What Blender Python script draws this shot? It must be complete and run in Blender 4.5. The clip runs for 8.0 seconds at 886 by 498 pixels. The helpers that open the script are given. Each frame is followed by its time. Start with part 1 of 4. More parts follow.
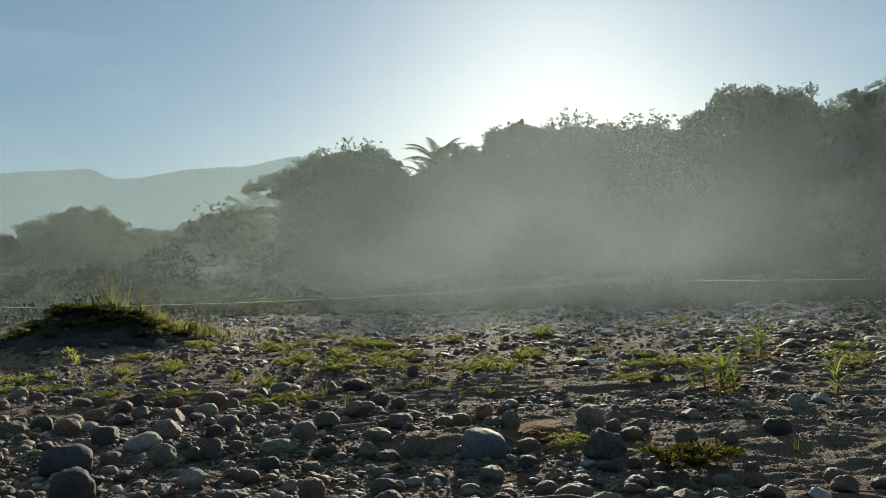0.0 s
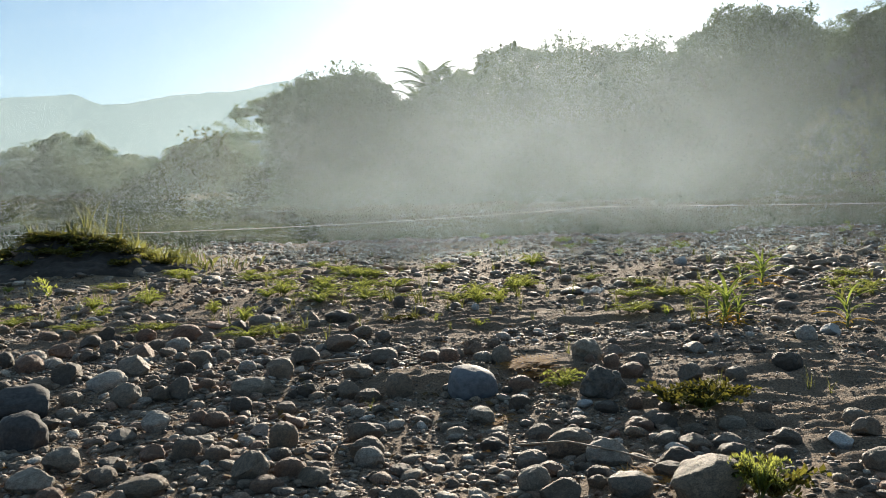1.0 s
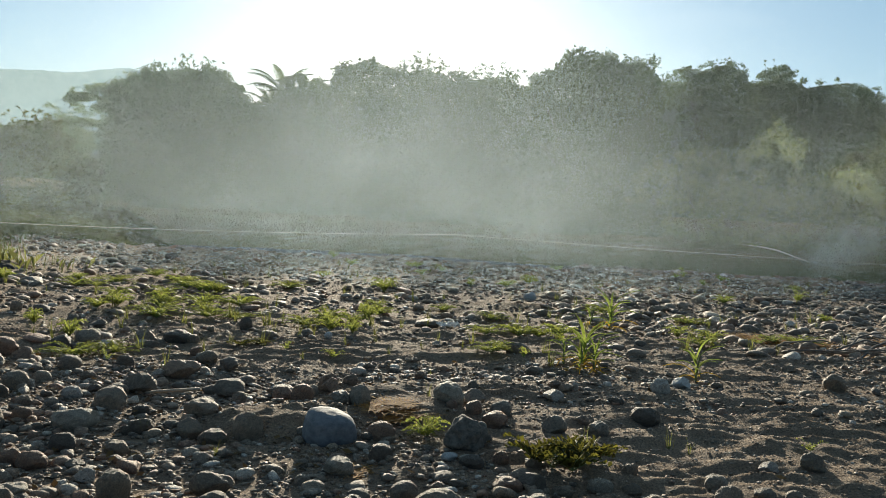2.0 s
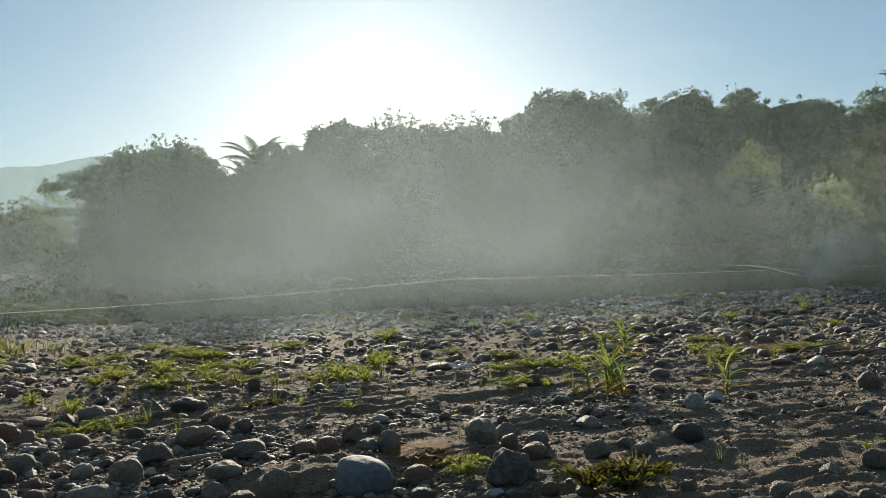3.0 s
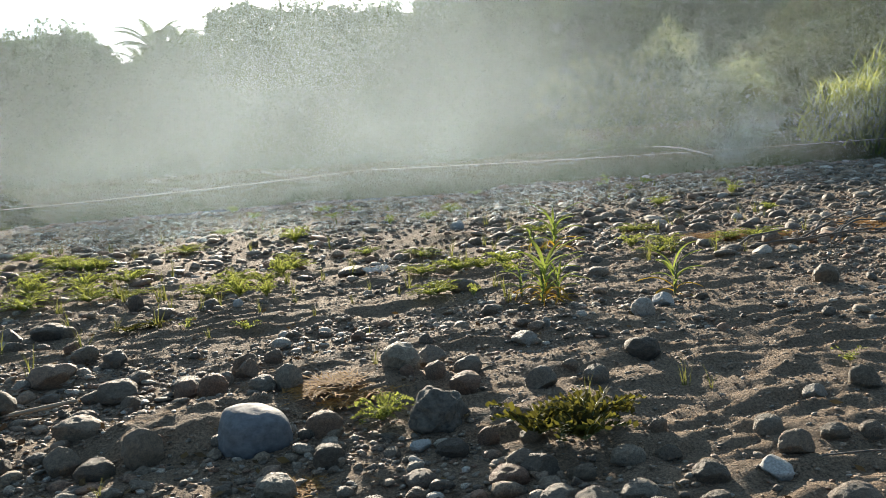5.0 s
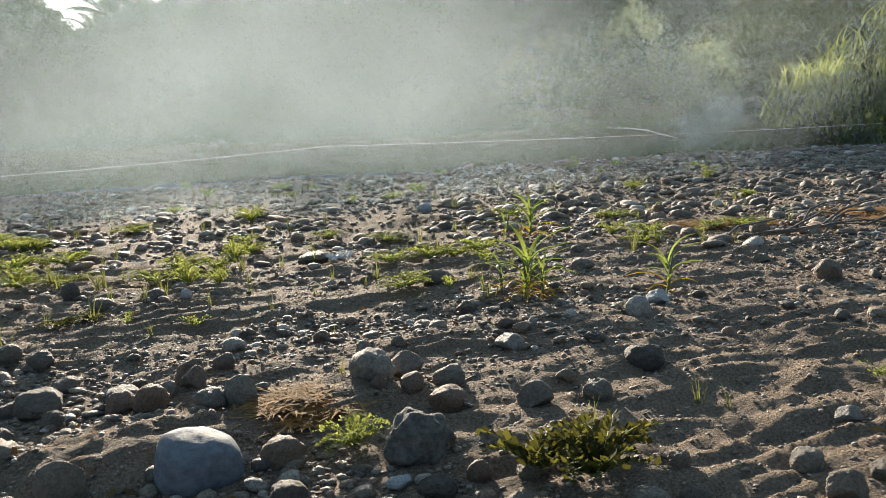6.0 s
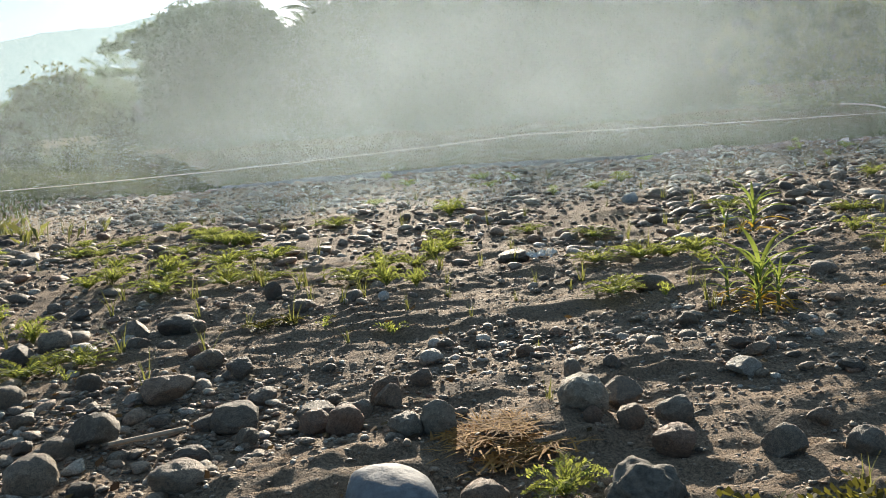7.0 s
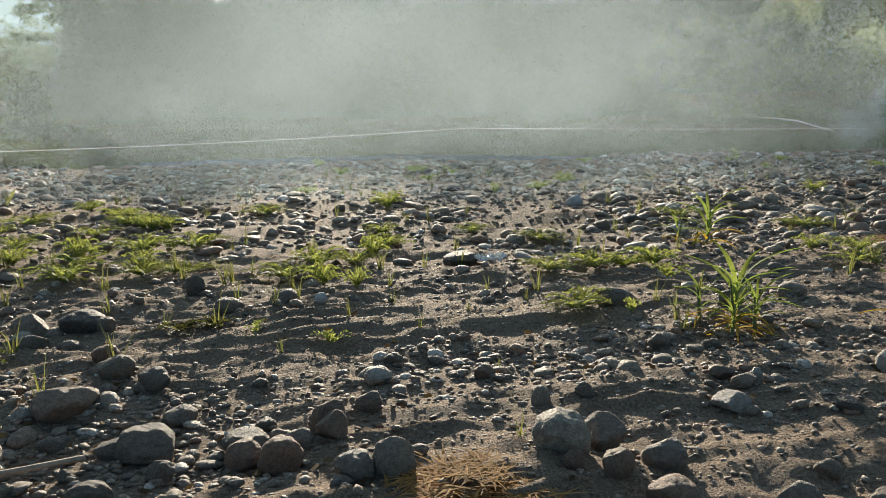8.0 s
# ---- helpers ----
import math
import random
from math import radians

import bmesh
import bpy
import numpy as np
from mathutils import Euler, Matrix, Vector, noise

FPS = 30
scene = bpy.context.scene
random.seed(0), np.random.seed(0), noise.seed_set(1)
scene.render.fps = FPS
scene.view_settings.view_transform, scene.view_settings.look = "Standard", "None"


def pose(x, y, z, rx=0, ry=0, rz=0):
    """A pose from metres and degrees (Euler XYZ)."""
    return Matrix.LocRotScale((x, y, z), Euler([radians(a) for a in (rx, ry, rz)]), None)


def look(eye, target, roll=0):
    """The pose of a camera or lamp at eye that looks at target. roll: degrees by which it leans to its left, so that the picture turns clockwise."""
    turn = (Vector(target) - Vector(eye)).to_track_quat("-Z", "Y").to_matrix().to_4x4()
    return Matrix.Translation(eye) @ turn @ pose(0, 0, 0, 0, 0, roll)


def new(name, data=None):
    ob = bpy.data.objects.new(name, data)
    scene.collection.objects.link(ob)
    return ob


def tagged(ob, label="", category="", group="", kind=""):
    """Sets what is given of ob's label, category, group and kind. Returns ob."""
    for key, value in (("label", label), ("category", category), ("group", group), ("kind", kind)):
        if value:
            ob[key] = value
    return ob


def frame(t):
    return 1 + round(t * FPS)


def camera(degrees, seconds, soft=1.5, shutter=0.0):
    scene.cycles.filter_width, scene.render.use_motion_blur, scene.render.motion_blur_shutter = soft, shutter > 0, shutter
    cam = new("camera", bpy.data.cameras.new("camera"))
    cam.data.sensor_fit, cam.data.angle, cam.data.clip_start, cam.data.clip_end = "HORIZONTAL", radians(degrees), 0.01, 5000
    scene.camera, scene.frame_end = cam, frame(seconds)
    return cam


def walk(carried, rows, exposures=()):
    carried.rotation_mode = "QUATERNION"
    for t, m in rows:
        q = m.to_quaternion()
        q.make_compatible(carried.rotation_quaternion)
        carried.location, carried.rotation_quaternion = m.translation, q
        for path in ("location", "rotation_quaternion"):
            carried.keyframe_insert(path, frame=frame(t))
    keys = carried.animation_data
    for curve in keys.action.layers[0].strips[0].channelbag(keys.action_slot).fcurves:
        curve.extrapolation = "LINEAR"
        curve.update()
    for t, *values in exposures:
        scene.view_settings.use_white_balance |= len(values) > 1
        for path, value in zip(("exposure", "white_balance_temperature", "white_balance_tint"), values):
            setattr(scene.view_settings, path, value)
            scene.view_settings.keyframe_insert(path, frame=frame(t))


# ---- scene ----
cam = camera(55.1, 8.0, soft=0.75)
PATH = [
    (0, (0.421, 0.205, 1.499), (0.336, 2.203, 1.51), -1.8),
    (0.5, (0.504, 0.417, 1.493), (0.372, 2.409, 1.37), -2.6),
    (1, (0.447, 0.769, 1.472), (0.375, 2.761, 1.309), -2.0),
    (1.5, (0.301, 1.042, 1.558), (0.502, 3.027, 1.424), 2.3),
    (2, (0.255, 1.147, 1.583), (0.556, 3.12, 1.458), 3.4),
    (2.2, (0.214, 1.149, 1.526), (0.518, 3.126, 1.551), 1.6),
    (3.3, (0.052, 1.6, 1.405), (0.405, 3.568, 1.387), -2.9),
    (3.5, (0.043, 1.735, 1.412), (0.409, 3.699, 1.308), -2.6),
    (4, (0.058, 1.936, 1.441), (0.495, 3.881, 1.272), -0.9),
    (4.5, (0.189, 2.236, 1.389), (0.67, 4.16, 1.136), -2.3),
    (5, (0.329, 2.491, 1.414), (0.839, 4.406, 1.142), -3.8),
    (5.2, (0.343, 2.587, 1.407), (0.897, 4.489, 1.132), -3.8),
    (6.3, (0.423, 3.343, 1.417), (1.02, 5.22, 1.068), -2.4),
    (6.5, (0.434, 3.442, 1.441), (0.861, 5.365, 1.097), -3.5),
    (7, (0.45, 3.656, 1.453), (0.597, 5.621, 1.115), -4.5),
    (7.5, (0.382, 3.973, 1.415), (0.546, 5.934, 1.061), -3.1),
    (8, (0.337, 4.246, 1.431), (0.664, 6.184, 1.064), -0.7),
]
EXPOSURES = [(0, 0.44, 6500, 6), (0.5, 0.34, 6500, 7), (1.0, 1.2, 6500, 10), (1.5, 1.25, 6500, 5), (2.0, 1.0, 6500, 5), (3.5, 0.7, 6500, 5),
             (4.0, 1.52, 6500, 8), (4.5, 1.74, 6500, 9), (5.2, 1.45, 6500, 9), (6.5, 1.52, 6500, 10), (8, 1.3, 6500, 8)]
walk(cam, [(t, look(eye, target, roll)) for t, eye, target, roll in PATH], EXPOSURES)

# ---- daylight: low morning sun, almost straight ahead ----
SUN_EL, SUN_AZ = radians(12.7), radians(5.7)
world = bpy.data.worlds.new("sky")
scene.world = world
world.use_nodes = True
wn = world.node_tree
sky = wn.nodes.new("ShaderNodeTexSky")
sky.sky_type, sky.sun_disc = "NISHITA", False
sky.sun_elevation, sky.sun_rotation = SUN_EL, SUN_AZ
sky.air_density, sky.dust_density, sky.ozone_density = 1.0, 0.72, 4.0
wn.nodes["Background"].inputs[1].default_value = 0.05
haze = wn.nodes.new("ShaderNodeMix")
haze.data_type, haze.inputs[0].default_value, haze.inputs[7].default_value = "RGBA", 0.34, (5.6, 8.2, 9.9, 1)
wn.links.new(sky.outputs[0], haze.inputs[6])
place = wn.nodes.new("ShaderNodeTexCoord")
towards = wn.nodes.new("ShaderNodeVectorMath")
towards.operation = "DOT_PRODUCT"
towards.inputs[1].default_value = (math.sin(SUN_AZ) * math.cos(SUN_EL), math.cos(SUN_AZ) * math.cos(SUN_EL), math.sin(SUN_EL))
glow = wn.nodes.new("ShaderNodeMapRange")
glow.interpolation_type = "SMOOTHSTEP"
glow.inputs["From Min"].default_value, glow.inputs["From Max"].default_value = -0.5, 0.72
glow.inputs["To Min"].default_value, glow.inputs["To Max"].default_value = 0.06, 0.34
wn.links.new(place.outputs["Generated"], towards.inputs[0])
wn.links.new(towards.outputs["Value"], glow.inputs["Value"])
wn.links.new(glow.outputs[0], haze.inputs[0])
stretch = wn.nodes.new("ShaderNodeMapping")
stretch.inputs["Scale"].default_value = (1.6, 1.6, 14.0)
stretch.inputs["Location"].default_value = (0.35, 0.0, 0.9)
wisps = wn.nodes.new("ShaderNodeTexNoise")
wisps.inputs["Scale"].default_value, wisps.inputs["Detail"].default_value, wisps.inputs["Roughness"].default_value = 1.7, 5.0, 0.55
thin = wn.nodes.new("ShaderNodeMapRange")
thin.inputs["From Min"].default_value, thin.inputs["From Max"].default_value, thin.inputs["To Max"].default_value = 0.55, 0.8, 0.1
cirrus = wn.nodes.new("ShaderNodeMix")
cirrus.data_type, cirrus.inputs[7].default_value = "RGBA", (13.0, 13.6, 14.0, 1)
wn.links.new(place.outputs["Generated"], stretch.inputs["Vector"])
wn.links.new(stretch.outputs[0], wisps.inputs["Vector"])
wn.links.new(wisps.outputs["Fac"], thin.inputs["Value"])
wn.links.new(thin.outputs[0], cirrus.inputs[0])
wn.links.new(haze.outputs[2], cirrus.inputs[6])
wn.links.new(cirrus.outputs[2], wn.nodes["Background"].inputs[0])
sun = new("sun", bpy.data.lights.new("sun", "SUN"))
sun.data.energy, sun.data.angle, sun.data.color = 5.0, radians(1.2), (1.0, 0.88, 0.71)
sun_way = Vector((math.sin(SUN_AZ) * math.cos(SUN_EL), math.cos(SUN_AZ) * math.cos(SUN_EL), math.sin(SUN_EL)))
sun.matrix_world = look(sun_way * 80, (0, 0, 0))


# ---- materials ----
def mat(name):
    m = bpy.data.materials.new(name)
    m.use_nodes = True
    nt = m.node_tree
    return m, nt, nt.nodes["Principled BSDF"], nt.nodes["Material Output"]


def node(nt, kind, **values):
    n = nt.nodes.new(kind)
    for key, value in values.items():
        n.inputs[key.replace("_", " ")].default_value = value
    return n


def noise_tex(nt, scale, detail=4.0, rough=0.55, coord="Object"):
    tc = nt.nodes.new("ShaderNodeTexCoord")
    n = node(nt, "ShaderNodeTexNoise", Scale=scale, Detail=detail, Roughness=rough)
    nt.links.new(tc.outputs[coord], n.inputs["Vector"])
    return n.outputs["Fac"]


def ramp(nt, fac, stops):
    r = nt.nodes.new("ShaderNodeValToRGB")
    e = r.color_ramp.elements
    while len(e) < len(stops):
        e.new(0.5)
    for k, (at, col) in enumerate(stops):
        e[k].position, e[k].color = at, (*col, 1)
    nt.links.new(fac, r.inputs[0])
    return r.outputs[0]


def mix(nt, fac, a, b, how="MIX"):
    n = nt.nodes.new("ShaderNodeMix")
    n.data_type, n.blend_type = "RGBA", how
    for sock, value in ((n.inputs[0], fac), (n.inputs[6], a), (n.inputs[7], b)):
        if isinstance(value, (int, float)):
            sock.default_value = value
        elif isinstance(value, tuple):
            sock.default_value = (*value, 1)
        else:
            nt.links.new(value, sock)
    return n.outputs[2]


def bump(nt, shader, height, strength, distance):
    b = node(nt, "ShaderNodeBump", Strength=strength, Distance=distance)
    nt.links.new(height, b.inputs["Height"])
    nt.links.new(b.outputs[0], shader.inputs["Normal"])


def add_up(nt, a, b, how="ADD"):
    n = nt.nodes.new("ShaderNodeMath")
    n.operation = how
    for sock, value in ((n.inputs[0], a), (n.inputs[1], b)):
        if isinstance(value, (int, float)):
            sock.default_value = value
        else:
            nt.links.new(value, sock)
    return n.outputs[0]


def stone_mat(name, per_island=False):
    """River stone: grey, some brown or pale, dusty and speckled."""
    m, nt, p, _ = mat(name)
    if per_island:
        r = nt.nodes.new("ShaderNodeNewGeometry").outputs["Random Per Island"]
    else:
        r = nt.nodes.new("ShaderNodeObjectInfo").outputs["Random"]
    base = ramp(nt, r, [(0.0, (0.0913, 0.076, 0.0585)), (0.2, (0.193, 0.154, 0.11)), (0.38, (0.269, 0.208, 0.143)),
                        (0.5, (0.269, 0.152, 0.0959)), (0.6, (0.316, 0.24, 0.17)), (0.75, (0.14, 0.117, 0.0913)),
                        (0.9, (0.374, 0.316, 0.24)), (1.0, (0.538, 0.491, 0.421))])
    big = noise_tex(nt, 3.0 if not per_island else 14.0, 3)
    fine = noise_tex(nt, 45.0 if not per_island else 120.0, 5, 0.7)
    col = mix(nt, big, mix(nt, 0.4, base, (0.13, 0.094, 0.064)), base)
    col = mix(nt, 0.55, col, ramp(nt, fine, [(0.34, (0.08, 0.08, 0.08)), (0.5, (0.5, 0.5, 0.5)), (0.64, (0.95, 0.93, 0.9))]), "OVERLAY")
    blotch = noise_tex(nt, 9.0 if not per_island else 40.0, 4, 0.65)
    col = mix(nt, 0.4, col, ramp(nt, blotch, [(0.38, (0.2, 0.19, 0.18)), (0.5, (0.5, 0.5, 0.5)), (0.62, (0.82, 0.8, 0.76))]), "OVERLAY")
    nt.links.new(col, p.inputs["Base Color"])
    p.inputs["Roughness"].default_value = 0.68
    p.inputs["Specular IOR Level"].default_value = 0.35
    pits = noise_tex(nt, 16.0 if not per_island else 50.0, 5, 0.7)
    bump(nt, p, add_up(nt, add_up(nt, fine, 0.7, "MULTIPLY"), add_up(nt, big, pits)), 1.0, 0.02 if not per_island else 0.011)
    return m


def leaf_mat(name, face, lit, share=0.5, vary=0.35, rough=0.75):
    """Thin leaf: reflects on one side and lets light through to the other."""
    m, nt, p, out = mat(name)
    info = nt.nodes.new("ShaderNodeNewGeometry").outputs["Random Per Island"]
    tone = ramp(nt, info, [(0.0, (1 - vary,) * 3), (1.0, (1 + vary * 0.6, 1 + vary * 0.5, 1 - vary * 0.3))])
    nt.links.new(mix(nt, 1.0, face, tone, "MULTIPLY"), p.inputs["Base Color"])
    p.inputs["Roughness"].default_value = rough
    p.inputs["Specular IOR Level"].default_value = 0.15
    t = nt.nodes.new("ShaderNodeBsdfTranslucent")
    nt.links.new(mix(nt, 1.0, lit, tone, "MULTIPLY"), t.inputs["Color"])
    mx = nt.nodes.new("ShaderNodeMixShader")
    mx.inputs[0].default_value = share
    nt.links.new(p.outputs[0], mx.inputs[1])
    nt.links.new(t.outputs[0], mx.inputs[2])
    nt.links.new(mx.outputs[0], out.inputs["Surface"])
    return m


def plain_mat(name, col, rough=0.7, grain=30.0, spread=0.35, relief=0.004):
    m, nt, p, _ = mat(name)
    n = noise_tex(nt, grain, 5, 0.65)
    lo, hi = tuple(c * (1 - spread) for c in col), tuple(min(1, c * (1 + spread)) for c in col)
    nt.links.new(ramp(nt, n, [(0.3, lo), (0.7, hi)]), p.inputs["Base Color"])
    p.inputs["Roughness"].default_value = rough
    bump(nt, p, n, 0.6, relief)
    return m


def ground_mat():
    """Brown river sand with grit, and grass where the attribute says so."""
    m, nt, p, _ = mat("river_sand")
    big = noise_tex(nt, 0.6, 4)
    mid = noise_tex(nt, 7.0, 6, 0.65)
    fine = noise_tex(nt, 70.0, 5, 0.75)
    sand = mix(nt, big, (0.27, 0.195, 0.13), (0.42, 0.305, 0.207))
    sand = mix(nt, mid, mix(nt, 0.3, sand, (0.07, 0.053, 0.04)), sand)
    sand = mix(nt, 0.62, sand, ramp(nt, fine, [(0.36, (0.12, 0.12, 0.12)), (0.5, (0.5, 0.5, 0.5)), (0.63, (0.96, 0.95, 0.93))]), "OVERLAY")
    tc = nt.nodes.new("ShaderNodeTexCoord")
    crumb = node(nt, "ShaderNodeTexVoronoi", Scale=55.0)
    nt.links.new(tc.outputs["Object"], crumb.inputs["Vector"])
    lumps = ramp(nt, crumb.outputs["Distance"], [(0.0, (1, 1, 1)), (0.55, (0, 0, 0))])
    spot = noise_tex(nt, 200.0, 3, 0.7)
    sand = mix(nt, 0.35, sand, ramp(nt, spot, [(0.36, (0.2, 0.2, 0.2)), (0.5, (0.5, 0.5, 0.5)), (0.66, (0.92, 0.9, 0.88))]), "OVERLAY")
    a = nt.nodes.new("ShaderNodeAttribute")
    a.attribute_name = "grass"
    turf = mix(nt, mid, (0.10, 0.11, 0.05), (0.17, 0.16, 0.08))
    nt.links.new(mix(nt, a.outputs["Fac"], sand, turf), p.inputs["Base Color"])
    p.inputs["Roughness"].default_value = 0.9
    p.inputs["Specular IOR Level"].default_value = 0.2
    bump(nt, p, add_up(nt, add_up(nt, add_up(nt, fine, 0.8, "MULTIPLY"), mid), add_up(nt, add_up(nt, lumps, 0.3, "MULTIPLY"), add_up(nt, spot, 0.3, "MULTIPLY"))), 1.0, 0.055)
    return m


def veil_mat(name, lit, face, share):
    """Haze put into a far slope's pale colour; sunlight from behind comes softly through."""
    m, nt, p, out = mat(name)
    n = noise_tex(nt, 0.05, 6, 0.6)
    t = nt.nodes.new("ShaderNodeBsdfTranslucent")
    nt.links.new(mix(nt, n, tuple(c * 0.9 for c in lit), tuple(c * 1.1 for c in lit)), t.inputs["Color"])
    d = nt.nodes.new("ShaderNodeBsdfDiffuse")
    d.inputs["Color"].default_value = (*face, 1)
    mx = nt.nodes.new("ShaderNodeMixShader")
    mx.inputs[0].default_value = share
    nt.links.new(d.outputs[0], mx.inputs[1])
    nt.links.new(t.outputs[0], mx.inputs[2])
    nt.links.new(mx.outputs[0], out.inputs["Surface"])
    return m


def ribbon_mat():
    """Thin ribbons that imitate haze: sunlight from behind comes through them white."""
    m, nt, p, out = mat("haze_ribbons")
    t = nt.nodes.new("ShaderNodeBsdfTranslucent")
    t.inputs["Color"].default_value = (0.72, 0.86, 0.94, 1)
    nt.links.new(t.outputs[0], out.inputs["Surface"])
    return m


STONE = stone_mat("river_stone")
GRAVEL = stone_mat("river_gravel", per_island=True)
SAND = ground_mat()
CRUMB = plain_mat("sand_crumb", (0.3, 0.225, 0.16), 0.95, 60, 0.5, 0.004)
# Soil colour taken down to near black for the mound's shaded face.
SHADED_EARTH = plain_mat("shaded_earth", (0.04, 0.033, 0.026), 0.95, 9, 0.45, 0.03)
DARK_STONE = plain_mat("dark_stone", (0.06, 0.055, 0.05), 0.85, 14, 0.4, 0.01)
FAR_LEAF = leaf_mat("far_foliage", (0.085, 0.11, 0.07), (0.13, 0.17, 0.08), 0.4, 0.35)
# Leaf colour darkened where direct sun would burn the foliage out.
DIMMED_LEAF = leaf_mat("dimmed_leaves", (0.08, 0.105, 0.065), (0.11, 0.15, 0.07), 0.4, 0.3)
NEAR_LEAF = leaf_mat("bush_foliage", (0.07, 0.082, 0.04), (0.085, 0.105, 0.045), 0.4, 0.35)
GROVE_LEAF = leaf_mat("grove_foliage", (0.09, 0.115, 0.08), (0.14, 0.18, 0.10), 0.4, 0.25)
PALE_LEAF = leaf_mat("pale_shrub_foliage", (0.10, 0.115, 0.07), (0.23, 0.28, 0.17), 0.55, 0.5)
BANK_GRASS = leaf_mat("bank_grass", (0.11, 0.115, 0.055), (0.16, 0.18, 0.08), 0.45, 0.2)
CANE_LEAF = leaf_mat("cane_foliage", (0.09, 0.12, 0.045), (0.36, 0.42, 0.14), 0.55, 0.5)
WEED_LEAF = leaf_mat("weed_leaf", (0.085, 0.11, 0.032), (0.43, 0.48, 0.14), 0.52, 0.45)
DARK_WEED = leaf_mat("creeper_leaf", (0.06, 0.06, 0.022), (0.16, 0.155, 0.04), 0.45, 0.6)
BLADE = leaf_mat("grass_blade", (0.10, 0.11, 0.045), (0.24, 0.25, 0.09), 0.42, 0.45)
MAIZE = leaf_mat("maize_blade", (0.09, 0.135, 0.035), (0.34, 0.42, 0.10), 0.45, 0.3)
YELLOW = leaf_mat("yellowing_blade", (0.35, 0.24, 0.05), (0.65, 0.42, 0.06), 0.45, 0.3)
STRAW = leaf_mat("dead_straw", (0.42, 0.24, 0.11), (0.42, 0.2, 0.07), 0.35, 0.6, 0.8)
DEAD_LEAF = leaf_mat("dead_leaf", (0.13, 0.085, 0.05), (0.14, 0.08, 0.035), 0.35, 0.6, 0.8)
BARK = plain_mat("bark", (0.12, 0.105, 0.09), 0.85, 12, 0.4, 0.02)
STEM = plain_mat("green_stem", (0.12, 0.15, 0.05), 0.6, 40, 0.3, 0.001)
WOOD = plain_mat("dry_wood", (0.30, 0.23, 0.16), 0.75, 25, 0.4, 0.004)
ROPE = plain_mat("pale_rope", (0.46, 0.41, 0.32), 0.7, 90, 0.2, 0.002)
SCRAP = plain_mat("white_scrap", (0.62, 0.59, 0.53), 0.5, 25, 0.2, 0.003)
HILL = veil_mat("haze_tinted_hill", (0.20, 0.28, 0.32), (0.10, 0.15, 0.17), 0.6)
WOODS = plain_mat("closed_woods", (0.075, 0.095, 0.06), 0.9, 0.8, 0.4, 0.3)
MIST = ribbon_mat()


# ---- small mesh tools ----
rng = np.random.default_rng(7)


def mesh_of(name, verts, faces, material, smooth=False):
    """A mesh from arrays: verts (n, 3), faces (m, k), all of one length."""
    verts, faces = np.asarray(verts, np.float32), np.asarray(faces, np.int32)
    me = bpy.data.meshes.new(name)
    me.vertices.add(len(verts))
    me.vertices.foreach_set("co", verts.ravel())
    k = faces.shape[1]
    me.loops.add(faces.size)
    me.loops.foreach_set("vertex_index", faces.ravel())
    me.polygons.add(len(faces))
    me.polygons.foreach_set("loop_start", np.arange(len(faces), dtype=np.int32) * k)
    me.update(calc_edges=True)
    me.validate()
    me.polygons.foreach_set("use_smooth", np.full(len(me.polygons), smooth))
    me.materials.append(material)
    return me


def part(name, me, parent, label=""):
    ob = new(name, me)
    ob.parent = parent
    return tagged(ob, label)


def fbm(x, y, scale, seed=0.0, octaves=3):
    return noise.fractal((x * scale + seed, y * scale - seed * 0.7, seed), 0.6, 2.0, octaves)


def tubes(paths, sides=6):
    """Tapered tubes along paths of (point, radius): verts and quads."""
    vs, fs = [], []
    for path in paths:
        base = len(vs)
        for i, (p, r) in enumerate(path):
            a, b = path[max(0, i - 1)][0], path[min(len(path) - 1, i + 1)][0]
            q = (Vector(b) - Vector(a)).to_track_quat("Z", "Y")
            for s in range(sides):
                w = 2 * math.pi * s / sides
                vs.append(tuple(Vector(p) + q @ Vector((math.cos(w) * r, math.sin(w) * r, 0))))
            if i:
                for s in range(sides):
                    n = (s + 1) % sides
                    o = base + (i - 1) * sides
                    fs.append((o + s, o + n, o + sides + n, o + sides + s))
    return np.array(vs), np.array(fs)


def leaves(centres, length, width, turn=0.32):
    """A pointed leaf at each centre, its face turned more or less to the light along y."""
    n = len(centres)
    face = rng.normal(size=(n, 3)) * turn
    face[:, 1] += 1.0
    face /= np.linalg.norm(face, axis=1)[:, None]
    d = np.cross(face, rng.normal(size=(n, 3)))
    d /= np.linalg.norm(d, axis=1)[:, None] + 1e-9
    s = np.cross(d, face)
    k = rng.uniform(0.6, 1.35, (n, 1))
    L, W = length * k, width * k
    v = np.stack([centres - d * L * 0.4 + s * W / 2, centres - d * L * 0.4 - s * W / 2, centres + d * L * 0.6], 1)
    return v.reshape(-1, 3), np.arange(n * 3).reshape(-1, 3)


# ---- the ground: gravel bar, river channel, far bank ----
MOUND = (-6.6, 15.4)


def smooth01(v):
    v = min(1.0, max(0.0, v))
    return v * v * (3 - 2 * v)


def bar_edge(x):
    return 21.6 - 0.06 * x + (2.2 * max(0.0, -5.0 - x)) ** 1.1 + 0.5 * fbm(x, 3, 0.3)


def bank_edge(x):
    return 45.0 - 0.34 * max(0.0, x - 4) + 1.2 * fbm(x, 9, 0.12, 5)


